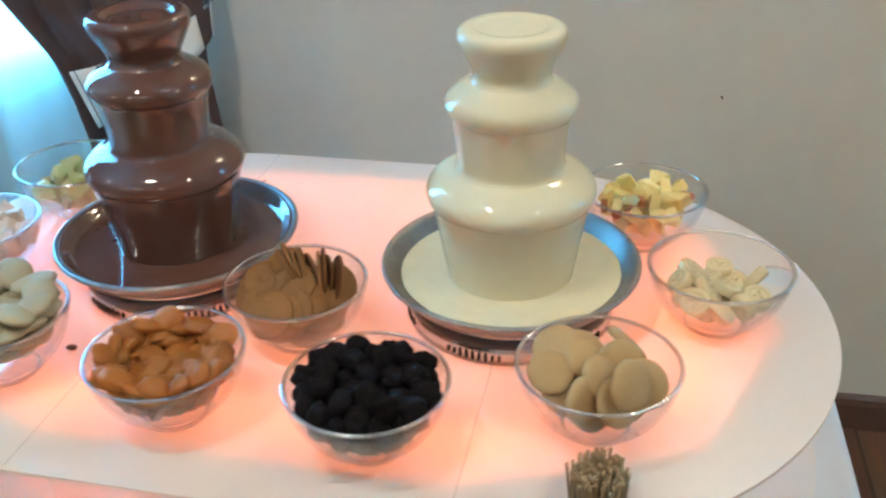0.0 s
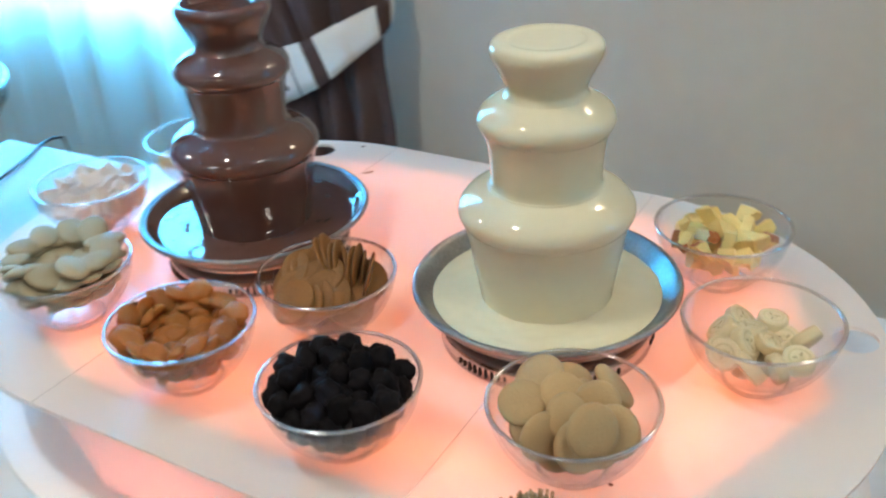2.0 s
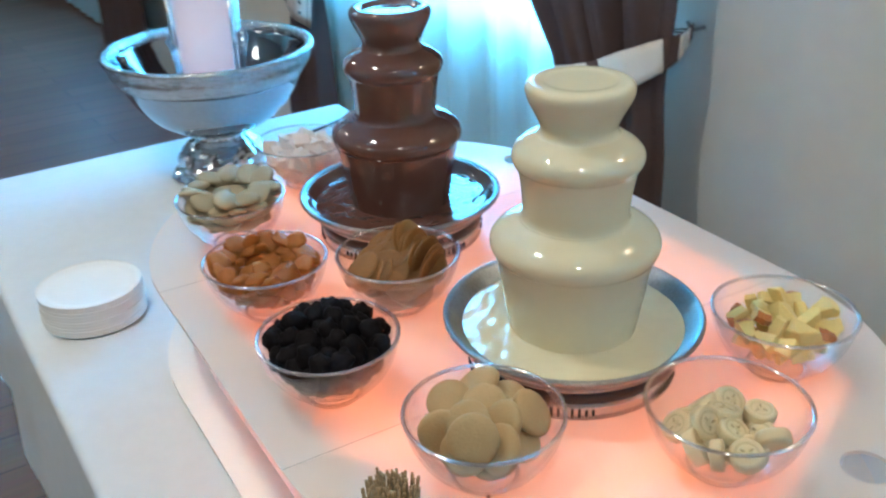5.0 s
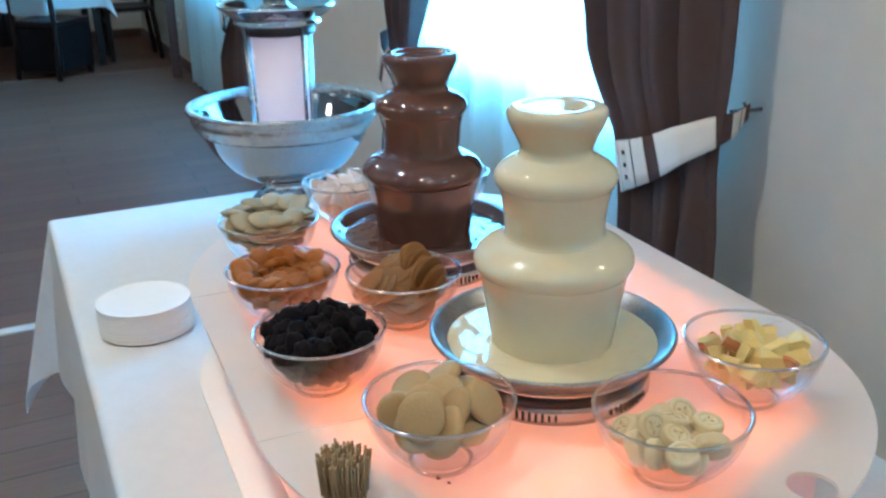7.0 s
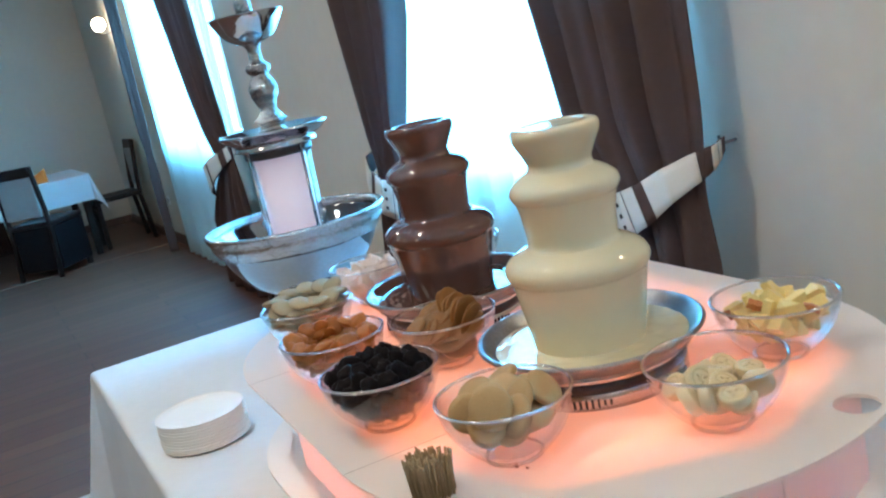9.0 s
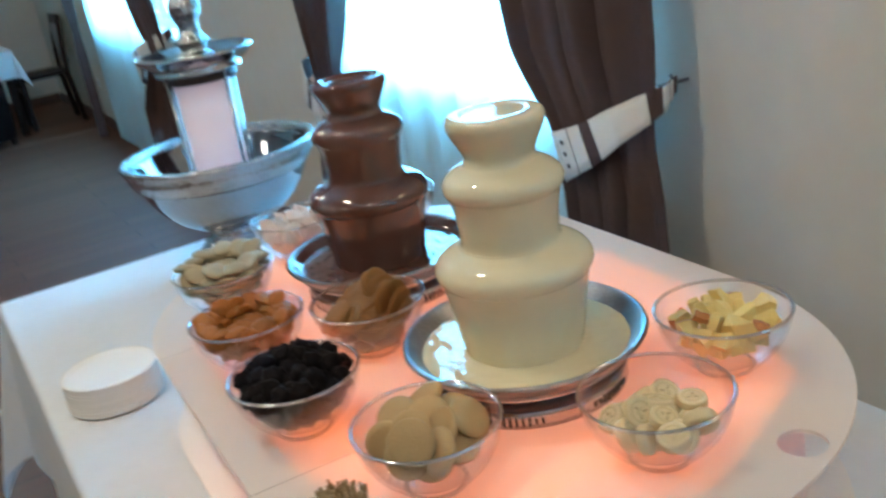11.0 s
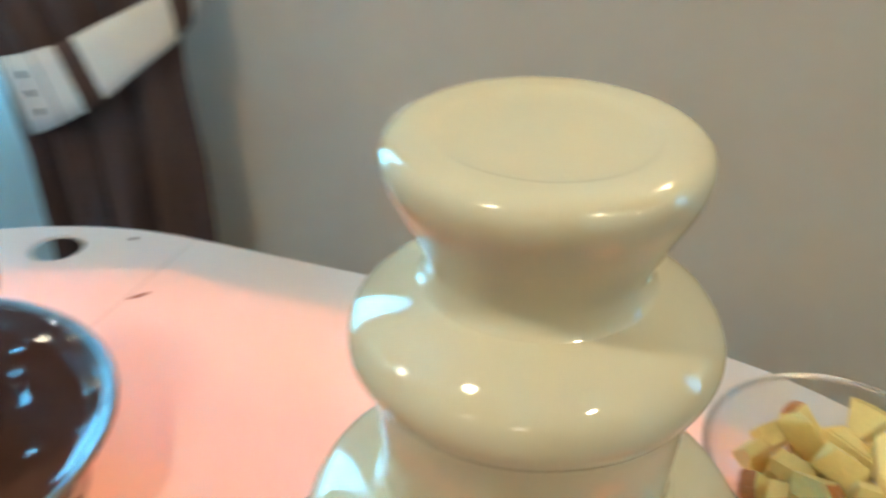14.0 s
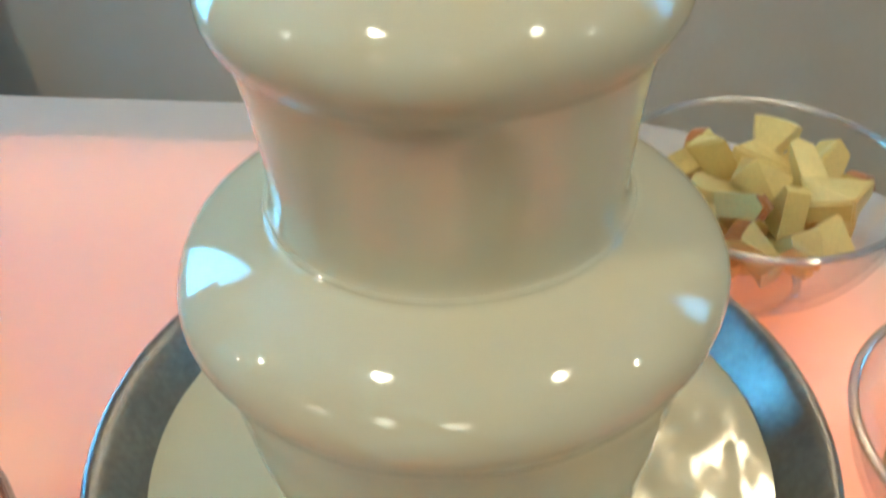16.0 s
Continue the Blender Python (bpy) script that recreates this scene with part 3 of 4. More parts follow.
# ---- the fountains ----
def fountain(kind, liquid, x, y, label, seed, topdip):
    f = thing("chocolate_fountain", label, "fountain", "chocolate fountains", at=(x, y, BOARD))
    base = part("base_ring", lathe([(0.098, 0.0), (0.108, 0.0), (0.108, 0.017), (0.1065, 0.018), (0.1065, 0.030), (0.108, 0.031), (0.108, 0.037), (0.098, 0.037)], 96, closed=True), "ring_steel", f, "steel base ring reflecting the pink light")
    part("dark_band", lathe([(0.1066, 0.0182), (0.1078, 0.0185), (0.1078, 0.0295), (0.1066, 0.0298)], 96, closed=True), "dark", base, "black band round the base")
    for g in range(6):
        for k in range(9):
            a = g * math.pi / 3 + (k - 4) * 0.062 + seed
            hgt = 0.0048 if 1 < k < 7 else 0.0030
            s = part("vent_slot", abox(-0.0012, 0.0012, -0.0014, 0.0006, 0.0085 - hgt, 0.0085 + hgt), "slot", base, smooth=False)
            s.matrix_local = pose(0.108 * math.cos(a), 0.108 * math.sin(a), 0, 0, 0, math.degrees(a) + 90)
    part("tray", lathe(smooth_profile([(0.0, 0.036), (0.080, 0.036), (0.103, 0.038), (0.113, 0.045), (0.124, 0.0565), (0.1290, 0.0605), (0.1325, 0.0610), (0.1340, 0.0585), (0.1320, 0.0550), (0.125, 0.049), (0.116, 0.0415), (0.106, 0.036), (0.0, 0.033)], 4), 96), "steel", f, "shallow brushed steel tray")
    # the pool, with faint ripples
    bm = bmesh.new()
    rings = []
    for r in [0.0] + [0.055 + 0.0590 * k / 22 for k in range(23)]:
        row = []
        for i in range(96 if r else 1):
            a = 2 * math.pi * i / 96
            px, py = r * math.cos(a), r * math.sin(a)
            wav = 0.0008 * noise.noise((px * 60 + seed, py * 60, 2.0)) + 0.0005 * noise.noise((px * 150, py * 150, seed))
            row.append(bm.verts.new((px, py, 0.0470 + (wav if r > 0.06 else 0))))
        rings.append(row)
    for a, b in zip(rings, rings[1:]):
        for i in range(96):
            j = (i + 1) % 96
            bm.faces.new((a[0], b[i], b[j]) if len(a) == 1 else (a[i], a[j], b[j], b[i]))
    part("pool", bm, liquid, f, "pool of liquid " + kind + " in the tray")
    if topdip > 0.002:
        part("coating", lathe([(0.1100, 0.0460), (0.1135, 0.0466), (0.1190, 0.0522), (0.1240, 0.0578), (0.1272, 0.0602), (0.1280, 0.0596), (0.1240, 0.0560), (0.1190, 0.0505), (0.1130, 0.0445), (0.1100, 0.0440)], 96, 0.006, closed=True), liquid, f, "film of " + kind + " on the wall of the tray")
    tiers = {
        "lower_tier": [(0.0650, 0.0450), (0.0672, 0.0580), (0.0712, 0.0820), (0.0750, 0.1060), (0.0775, 0.1190), (0.0793, 0.1270), (0.0802, 0.1302), (0.0826, 0.1335), (0.0845, 0.1395), (0.0838, 0.1455), (0.0802, 0.1512), (0.0738, 0.1568), (0.0645, 0.1620), (0.0550, 0.1655), (0.0500, 0.1672), (0.0, 0.1672)],
        "middle_tier": [(0.0570, 0.1640), (0.0545, 0.1662), (0.0530, 0.1690), (0.0524, 0.1750), (0.0533, 0.1900), (0.0550, 0.2040), (0.0567, 0.2135), (0.0581, 0.2185), (0.0589, 0.2205), (0.0612, 0.2235), (0.0634, 0.2290), (0.0630, 0.2345), (0.0600, 0.2400), (0.0540, 0.2452), (0.0460, 0.2500), (0.0385, 0.2535), (0.0330, 0.2552), (0.0, 0.2552)],
        "top_cup": [(0.0420, 0.2512), (0.0395, 0.2532), (0.0378, 0.2556), (0.0368, 0.2595), (0.0378, 0.2640), (0.0418, 0.2725), (0.0463, 0.2815), (0.0496, 0.2885), (0.0512, 0.2940), (0.0509, 0.2988), (0.0486, 0.3022), (0.0440, 0.3040), (0.0365, 0.3044 - 0.3 * topdip), (0.0292, 0.3042 - topdip), (0.0, 0.3042 - topdip)],
    }
    for name, prof in tiers.items():
        part(name, lathe(smooth_profile(prof, 4), 96, 0.010, freq=2.0 + seed), liquid, f, "tier coated in flowing " + kind)
    return f


fountain("white chocolate", "white", -0.116, 0.845, "three-tier fountain flowing with white chocolate", 0.3, 0.0012)
fountain("milk chocolate", "choc", -0.493, 0.862, "three-tier fountain flowing with brown milk chocolate", 1.1, 0.006)


# ---- glass bowls and what lies in them ----
RIM, HIGH = 0.071, 0.0736
BOWL = smooth_profile([(0.0, 0.0035), (0.018, 0.0030), (0.026, 0.0), (0.031, 0.0), (0.0325, 0.004), (0.042, 0.013), (0.055, 0.028), (0.0645, 0.046), (0.0695, 0.063), (0.0705, 0.0705), (0.0712, 0.0728), (0.0705, 0.0745), (0.0690, 0.0742), (0.0680, 0.0700), (0.0668, 0.062), (0.0620, 0.047), (0.0525, 0.0305), (0.0395, 0.0165), (0.028, 0.0090), (0.015, 0.0075), (0.0, 0.0075)], 3)
first_bowl = thing("glass_bowl", "clear round glass bowl", "bowl", "glass bowls on the light table")
part("shell", lathe([(r, z * 0.935) for r, z in BOWL], 72), "glass", first_bowl)
part("rim", lathe([(0.0700 + 0.0020 * math.cos(a), 0.0684 + 0.0017 * math.sin(a)) for a in np.linspace(0, 2 * math.pi, 13)[:-1]], 72, closed=True), "bead", first_bowl, "thick rounded glass rim")
part("foot", lathe([(0.0290 + 0.0022 * math.cos(a), 0.0022 + 0.0021 * math.sin(a)) for a in np.linspace(0, 2 * math.pi, 11)[:-1]], 56, closed=True), "bead", first_bowl, "glass foot ring")


def glass_bowl(x, y, what, ob=None):
    m = pose(x, y, BOARD)
    if ob is None:
        ob = copy_thing(first_bowl, m)
    ob.matrix_basis = m
    return tagged(ob, "clear round glass bowl holding " + what)


def settle(n, s, rng, heap=1.0, iters=260, squash=1.0, wall=0.0):
    """Places of n balls of radius s that have come to rest in a bowl."""
    p = rng.uniform(-0.03, 0.03, (n, 3))
    p[:, 2] = 0.03 + np.arange(n) * (0.05 * heap / n)
    c, R = np.array([0, 0, 0.0730]), 0.0655 - wall
    for it in range(iters):
        p[:, 2] -= 0.0011 if it < iters - 40 else 0.0003
        p[:, :2] *= 0.9985
        for rep in range(2):
            d = p[:, None] - p[None]
            d[:, :, 2] /= squash
            L = np.sqrt((d ** 2).sum(2)) + np.eye(n)
            push = np.clip(2 * s - L, 0, None) * (1 - np.eye(n)) * 0.45
            mv = d / L[:, :, None] * push[:, :, None] * 0.5
            mv[:, :, 2] *= squash
            p += mv.sum(1)
            q = p - c
            q[:, 2] = np.minimum(q[:, 2], 0)
            L = np.sqrt((q ** 2).sum(1)) + 1e-9
            over = np.clip(L - (R - s * 0.9), 0, None)
            p -= q / L[:, None] * over[:, None]
            p[:, 2] = np.maximum(p[:, 2], 0.0085 + s * 0.6)
    return p


def scatter(variants, bowl_xy, places, rng, tilt, name, label, category, group, turn=None):
    for k, (x, y, z) in enumerate(places):
        ob = new(name, variants[k % len(variants)])
        out = math.degrees(math.atan2(y, x))
        rx, ry = rng.normal(0, tilt, 2)
        if turn is not None:
            rx, ry, rz = turn(k, x, y, z, rng)
        else:
            rz = rng.uniform(0, 360)
        sc = rng.uniform(0.9, 1.1)
        ob.matrix_world = pose(bowl_xy[0] + x, bowl_xy[1] + y, BOARD + z) @ pose(0, 0, 0, rx, ry, rz) @ Matrix.Scale(sc, 4)
        tagged(ob, label, category, group)


def blob(rx, ry, rz, lump, freq, seed, sub=3, pinch=0.0):
    bm = bmesh.new()
    bmesh.ops.create_icosphere(bm, subdivisions=sub, radius=1)
    for v in bm.verts:
        k = 1 + lump * noise.noise(v.co * freq + Vector((seed * 7.1, seed, 0)))
        edge = 1 - pinch * math.exp(-8 * (v.co.x ** 2 + v.co.y ** 2))
        v.co = Vector((v.co.x * rx * k, v.co.y * ry * k, v.co.z * rz * k * edge))
    return bm


def disc(r, h, dome, seed, seg=28, lump=0.03):
    prof = [(0, -h / 2), (r * 0.93, -h / 2), (r, -h / 4), (r * 0.99, 0.0), (r * 0.93, h / 2 - dome * 0.7), (r * 0.7, h / 2 - dome * 0.25), (r * 0.35, h / 2 - 0.05 * dome), (0, h / 2)]
    return lathe(prof, seg, lump, freq=1.1 + 0.2 * seed)


def two_sided(bm):
    """The flat underside takes the second material."""
    bm.normal_update()
    for f in bm.faces:
        f.material_index = 1 if f.calc_center_median().z < -0.0012 else 0
    return bm


def chunk(sx, sy, sz, seed, skin):
    """A cut piece of fruit with worn corners; one side may keep its skin (second material)."""
    rng = random.Random(seed)
    bm = bmesh.new()
    box(bm, -sx, sx, -sy, sy, -sz, sz)
    for v in bm.verts:
        v.co += Vector([rng.uniform(-1, 1) * 0.5 * s for s in (sx, sy, sz)])
    if skin is not None and skin > 0:
        for v in bm.verts:
            if v.co.z > 0:
                v.co.x *= (0.7, 0.25, 0.45)[skin % 3]
                v.co.y *= 0.8
    side = max(bm.faces, key=lambda f: f.calc_center_median().x) if skin == 1 else None
    if side:
        side.material_index = 1
    bmesh.ops.bevel(bm, geom=list(bm.edges), offset=0.0010, segments=2, affect="EDGES")
    return bm


def apple_slice(seed, skinned):
    """A wedge cut from an apple, its rounded outer side with or without the skin (second material)."""
    rng = random.Random(seed)
    rad, span, thick = rng.uniform(0.031, 0.038), radians(rng.uniform(30, 46)), rng.uniform(0.010, 0.014)
    inner = rng.uniform(0.006, 0.011)
    bm = bmesh.new()
    loops = []
    for lift, tight in ((-1, 0.90), (0, 1.0), (1, 0.86)):
        arc = [(rad * tight * math.cos(span * (k / 6 - 0.5)), rad * tight * math.sin(span * (k / 6 - 0.5))) for k in range(7)]
        arc += [(inner * math.cos(span * 0.5), inner * math.sin(span * 0.5)), (inner * math.cos(span * 0.5), -inner * math.sin(span * 0.5))]
        loops.append([bm.verts.new((x - rad * 0.6, y + 0.0006 * rng.uniform(-1, 1), lift * thick / 2 + 0.0007 * rng.uniform(-1, 1))) for x, y in arc])
    for lo, hi in zip(loops, loops[1:]):
        for k in range(9):
            f = bm.faces.new((lo[k], lo[(k + 1) % 9], hi[(k + 1) % 9], hi[k]))
            if skinned and k < 6:
                f.material_index = 1
    bm.faces.new(loops[0]); bm.faces.new(loops[-1])
    return bm


def banana(seed):
    """A slice with a rounded rim, a darker core and small seeds."""
    r, h = 0.0150, 0.0110
    bm = lathe([(0, -h / 2), (r * 0.55, -h / 2), (r * 0.95, -h / 2), (r, -h * 0.3), (r, h * 0.3), (r * 0.95, h / 2), (r * 0.70, h / 2 + 0.0001), (r * 0.63, h / 2 - 0.0007), (r * 0.56, h / 2 - 0.0002), (r * 0.30, h / 2 - 0.0004), (0, h / 2 - 0.0012)], 24, 0.05, freq=1.0 + 0.3 * seed)
    for f in bm.faces:
        c = f.calc_center_median()
        rr = math.hypot(c.x, c.y)
        if c.z > h * 0.3 and (r * 0.55 < rr < r * 0.70 or rr < r * 0.20):
            f.material_index = 1
    pick = random.Random(seed)
    for k in range(3):
        a = k * 2.094 + pick.uniform(-0.25, 0.25)
        rr = r * pick.uniform(0.28, 0.38)
        s = bmesh.ops.create_icosphere(bm, subdivisions=1, radius=1)
        bmesh.ops.scale(bm, vec=(0.0031, 0.0014, 0.0006), verts=s["verts"])
        bmesh.ops.rotate(bm, cent=(0, 0, 0), matrix=Matrix.Rotation(a, 3, "Z"), verts=s["verts"])
        bmesh.ops.translate(bm, vec=(rr * math.cos(a), rr * math.sin(a), h / 2 - 0.0006), verts=s["verts"])
        for v in s["verts"]:
            for f in v.link_faces:
                f.material_index = 2
    return bm


def lean_out(k, x, y, z, rng):
    """Leaning against one another, their round faces mostly to the front."""
    n = Vector((0.32 + 4 * x, -0.45 + 4 * y, 0.85)) + 0.30 * Vector(rng.normal(0, 1, 3))
    e = n.to_track_quat("Z", "Y").to_euler()
    return math.degrees(e.x), math.degrees(e.y), math.degrees(e.z)


def cookie_pile(variants, cx, cy, rng):
    """Thin cookies: a flat layer below, a row leaning over one side, a few on edge at the other."""
    right, back, up = Vector((0.735, 0.678, 0)), Vector((-0.678, 0.735, 0)), Vector((0, 0, 1))
    rows = []
    for k in range(12):
        a = k * 2.4
        r = 0.024 * math.sqrt((k % 6) / 6)
        rows.append((r * math.cos(a), r * math.sin(a), 0.017 + 0.0052 * (k // 2), up + 0.25 * (right * rng.normal() + back * rng.normal())))
    for k in range(15):
        t, lane = (k % 5) / 4, k // 5
        rows.append((-0.036 + 0.034 * t + rng.normal(0, 0.002), -0.026 + 0.024 * lane + rng.normal(0, 0.003), 0.043 + 0.016 * t + 0.006 * lane + rng.normal(0, 0.002),
                     -right * (0.44 - 0.2 * t) - back * (0.58 - 0.12 * lane) + up * 0.70 + 0.22 * (right * rng.normal() + back * rng.normal())))
    for k in range(9):
        t = k / 8
        rows.append((0.004 + 0.038 * t, 0.020 - 0.020 * t + rng.normal(0, 0.005), 0.070 - 0.012 * t + rng.normal(0, 0.003), right * 0.9 + up * (0.45 - 0.75 * t) - back * 0.25 + 0.1 * back * rng.normal()))
    for k in range(4):
        rows.append((0.012 + 0.008 * k, -0.026 + 0.006 * k, 0.046 + 0.003 * k, -back * 0.55 + up * 0.8 + right * 0.25 * rng.normal()))
    for k, (a, b, z, n) in enumerate(rows):
        flat = abs(n.normalized().z)
        reach = math.hypot(a, b) + 0.022 * flat
        z = max(z, 0.073 - math.sqrt(max(0.0655 ** 2 - min(reach, 0.06) ** 2, 0)) + 0.003 + 0.020 * (1 - flat))
        ob = new("crisp_cookie", variants[k % len(variants)])
        at = Vector((cx, cy, BOARD + z)) + right * a + back * b
        ob.matrix_world = Matrix.Translation(at) @ n.to_track_quat("Z", "Y").to_matrix().to_4x4() @ pose(0, 0, 0, 0, 0, rng.uniform(0, 360))
        tagged(ob, "thin round brown cookie leaning in a glass bowl", "cookie", HELD["cookie"] + " in the bowl")


PLACES = dict(banana=(0.094, 0.842), apple=(0.020, 1.005), biscuit=(-0.018, 0.664), berry=(-0.209, 0.611), apricot=(-0.398, 0.626), cookie=(-0.319, 0.756), pale=(-0.592, 0.661), nougat=(-0.722, 0.827), melon=(-0.692, 0.992))
HELD = dict(banana="banana slices", apple="apple chunks", biscuit="round sponge biscuits", berry="dark berries", apricot="dried apricots", cookie="brown crisp cookies", pale="pale oval biscuits", nougat="pale pink nougat cubes", melon="pale green fruit pieces")
for key, (x, y) in PLACES.items():
    glass_bowl(x, y, HELD[key], first_bowl if key == "banana" else None)
rng = np.random.default_rng(5)
MARGIN = dict(biscuit=0.0095, cookie=0.011, apricot=0.005, pale=0.008, apple=0.008, banana=0.004, melon=0.004)
V = {
    "apricot": [mesh_of("dried_apricot", blob(0.0155, 0.0116, 0.0064, 0.27, 1.5, s, pinch=0.2), "apricot") for s in range(5)],
    "berry": [mesh_of("dark_berry", blob(0.0128, 0.0112, 0.0102, 0.36, 1.7, s + 3), "berry") for s in range(6)],
    "biscuit": [mesh_of("sponge_biscuit", disc(0.0206, 0.0092, 0.0034, s, lump=0.03), "biscuit") for s in range(3)],
    "cookie": [mesh_of("crisp_cookie", two_sided(disc(0.0248, 0.0046, 0.0018, s, lump=0.02)), "cookie", "cookie_back") for s in range(3)],
    "pale": [mesh_of("oval_biscuit", blob(0.0205, 0.0156, 0.0062, 0.06, 1.2, s), "pale") for s in range(4)],
    "banana": [mesh_of("banana_slice", banana(s), "banana", "bcore", "seed") for s in range(4)],
    "apple": [mesh_of("apple_chunk", apple_slice(s, s in (0, 4, 7)) if s % 3 < 2 else chunk(0.0085, 0.0145, 0.0076, s, 2 if s % 2 else 0), "apple", "skin", smooth=False) for s in range(9)],
    "nougat": [mesh_of("nougat_cube", chunk(0.0085, 0.0095, 0.0075, s + 20, 0), "nougat", smooth=False) for s in range(5)],
    "melon": [mesh_of("fruit_piece", chunk(0.010, 0.013, 0.008, s + 40, 2), "melon", smooth=False) for s in range(4)],
}
for key, n, s, heap, squash, tilt, fn, label, cat in (
        ("apricot", 92, 0.0098, 1.0, 0.62, 26, None, "wrinkled orange dried apricot lying in a glass bowl", "apricot"),
        ("berry", 92, 0.0100, 1.2, 1.0, 60, None, "black bumpy berry heaped in a glass bowl", "berry"),
        ("biscuit", 21, 0.0150, 1.1, 0.66, 26, lean_out, "round golden sponge biscuit in a glass bowl", "biscuit"),
        ("pale", 66, 0.0122, 1.35, 0.62, 15, None, "pale oval biscuit heaped in a glass bowl", "biscuit"),
        ("banana", 19, 0.0122, 0.8, 0.85, 38, None, "round banana slice with dark seeds", "banana"),
        ("apple", 36, 0.0112, 1.05, 0.95, 40, None, "pale yellow apple chunk in a glass bowl", "apple"),
        ("nougat", 92, 0.0088, 1.2, 1.0, 60, None, "pale pinkish nougat cube", "sweet"),
        ("melon", 26, 0.0112, 0.9, 1.0, 50, None, "pale green cut fruit piece", "fruit")):
    rng = np.random.default_rng(5 + n)
    scatter(V[key], PLACES[key], settle(n, s, rng, heap, squash=squash, wall=MARGIN.get(key, 0.002)), rng, tilt, V[key][0].name.split(".")[0], label, cat, HELD[key] + " in the bowl", fn)

cookie_pile(V["cookie"], *PLACES["cookie"], rng)


# ---- champagne fountain ----
def champagne_fountain(x, y):
    f = thing("champagne_fountain", "tall silver drinks fountain with ornate rim and stem", "fountain", at=(x, y, LOW))
    part("foot", lathe(smooth_profile([(0.0, 0.0), (0.096, 0.0), (0.098, 0.0059), (0.092, 0.0117), (0.089, 0.0257), (0.083, 0.044), (0.066, 0.0631), (0.052, 0.0733), (0.050, 0.0821), (0.058, 0.0901), (0.0, 0.0901)], 3), 52, 0.09, freq=23), "silver", f, "embossed sparkling silver foot", smooth=False)
    basin = part("basin", lathe(smooth_profile([(0.0, 0.088), (0.050, 0.0891), (0.085, 0.0985), (0.125, 0.1248), (0.158, 0.1669), (0.180, 0.2195), (0.186, 0.2374), (0.181, 0.2374), (0.172, 0.2142), (0.150, 0.1701), (0.118, 0.1301), (0.080, 0.1059), (0.0, 0.0985)], 4), 96), "basin", f, "polished silver basin")
    part("ornate_rim", lathe(smooth_profile([(0.1755, 0.1990), (0.190, 0.2205), (0.192, 0.2332), (0.198, 0.2437), (0.200, 0.25), (0.196, 0.2546), (0.186, 0.2527), (0.181, 0.2416), (0.179, 0.2205), (0.172, 0.2030)], 3), 144, 0.012, freq=20, closed=True), "ornate", basin, "chased silver rim band")
    part("light_column", lathe([(0.0, 0.0996), (0.052, 0.0996), (0.054, 0.2737), (0.058, 0.4102), (0.0, 0.4102)], 48), "column", f, "pinkish white inner column")
    part("clear_cylinder", lathe([(0.066, 0.0996), (0.0665, 0.2737), (0.069, 0.400), (0.067, 0.400), (0.0645, 0.2737), (0.064, 0.0996)], 48, closed=True), "glass", f, "clear outer cylinder")
    part("collar", lathe([(0.060, 0.394), (0.0735, 0.394), (0.0745, 0.400), (0.0745, 0.413), (0.060, 0.413)], 48, closed=True), "dark", f, "dark collar under the plate")
    for k in range(4):
        a = math.radians(20 + 90 * k)
        part("side_rod", tube([(0.072 * math.cos(a), 0.072 * math.sin(a), 0.10), (0.080 * math.cos(a), 0.080 * math.sin(a), 0.416)], 0.004), "silver", f)
    part("upper_plate", lathe(smooth_profile([(0.0, 0.412), (0.082, 0.412), (0.086, 0.4243), (0.100, 0.4325), (0.116, 0.4469), (0.118, 0.452), (0.113, 0.4527), (0.096, 0.4417), (0.070, 0.4346), (0.0, 0.4346)], 4), 72), "silver", f, "silver plate with a turned-up edge")
    part("stem", lathe(smooth_profile([(0.0, 0.4346), (0.036, 0.4346), (0.038, 0.4428), (0.026, 0.4527), (0.028, 0.4625), (0.034, 0.4724), (0.024, 0.4822), (0.018, 0.4935), (0.022, 0.511), (0.029, 0.5286), (0.031, 0.5412), (0.024, 0.5567), (0.018, 0.5672), (0.024, 0.5764), (0.024, 0.5876), (0.014, 0.5989), (0.013, 0.6235), (0.020, 0.634), (0.0, 0.634)], 4), 48, 0.16, freq=4), "ornate", f, "ornate cast stem")
    part("upper_cup", lathe(smooth_profile([(0.0, 0.6326), (0.022, 0.6333), (0.050, 0.6476), (0.072, 0.6776), (0.080, 0.6941), (0.076, 0.6941), (0.066, 0.6766), (0.044, 0.6534), (0.0, 0.6418)], 4), 64), "silver", f, "small silver cup")
    part("top_stem", lathe(smooth_profile([(0.0, 0.6408), (0.020, 0.6408), (0.014, 0.6728), (0.018, 0.7115), (0.010, 0.7503), (0.0, 0.76)], 4), 32, 0.1), "ornate", f)
    return f


champagne_fountain(-1.226, 0.873)

# ---- small things on the table ----
plate_mesh = mesh_of("paper_plate", lathe(smooth_profile([(0.0, 0.0), (0.060, 0.0), (0.0735, 0.0002), (0.0750, 0.0010), (0.0751, 0.0042), (0.0740, 0.0050), (0.066, 0.0040), (0.056, 0.0016), (0.0, 0.0016)], 2), 64), "plate")
for k in range(10):
    ob = new("paper_plate", plate_mesh)
    ob.location = (-0.800 + 0.0006 * math.sin(k * 2.1), 0.498 + 0.0006 * math.cos(k * 1.7), LOW + 0.0002 + 0.0050 * k)
    tagged(ob, "small round white plate in a neat stack", "plate", "stack of white plates")

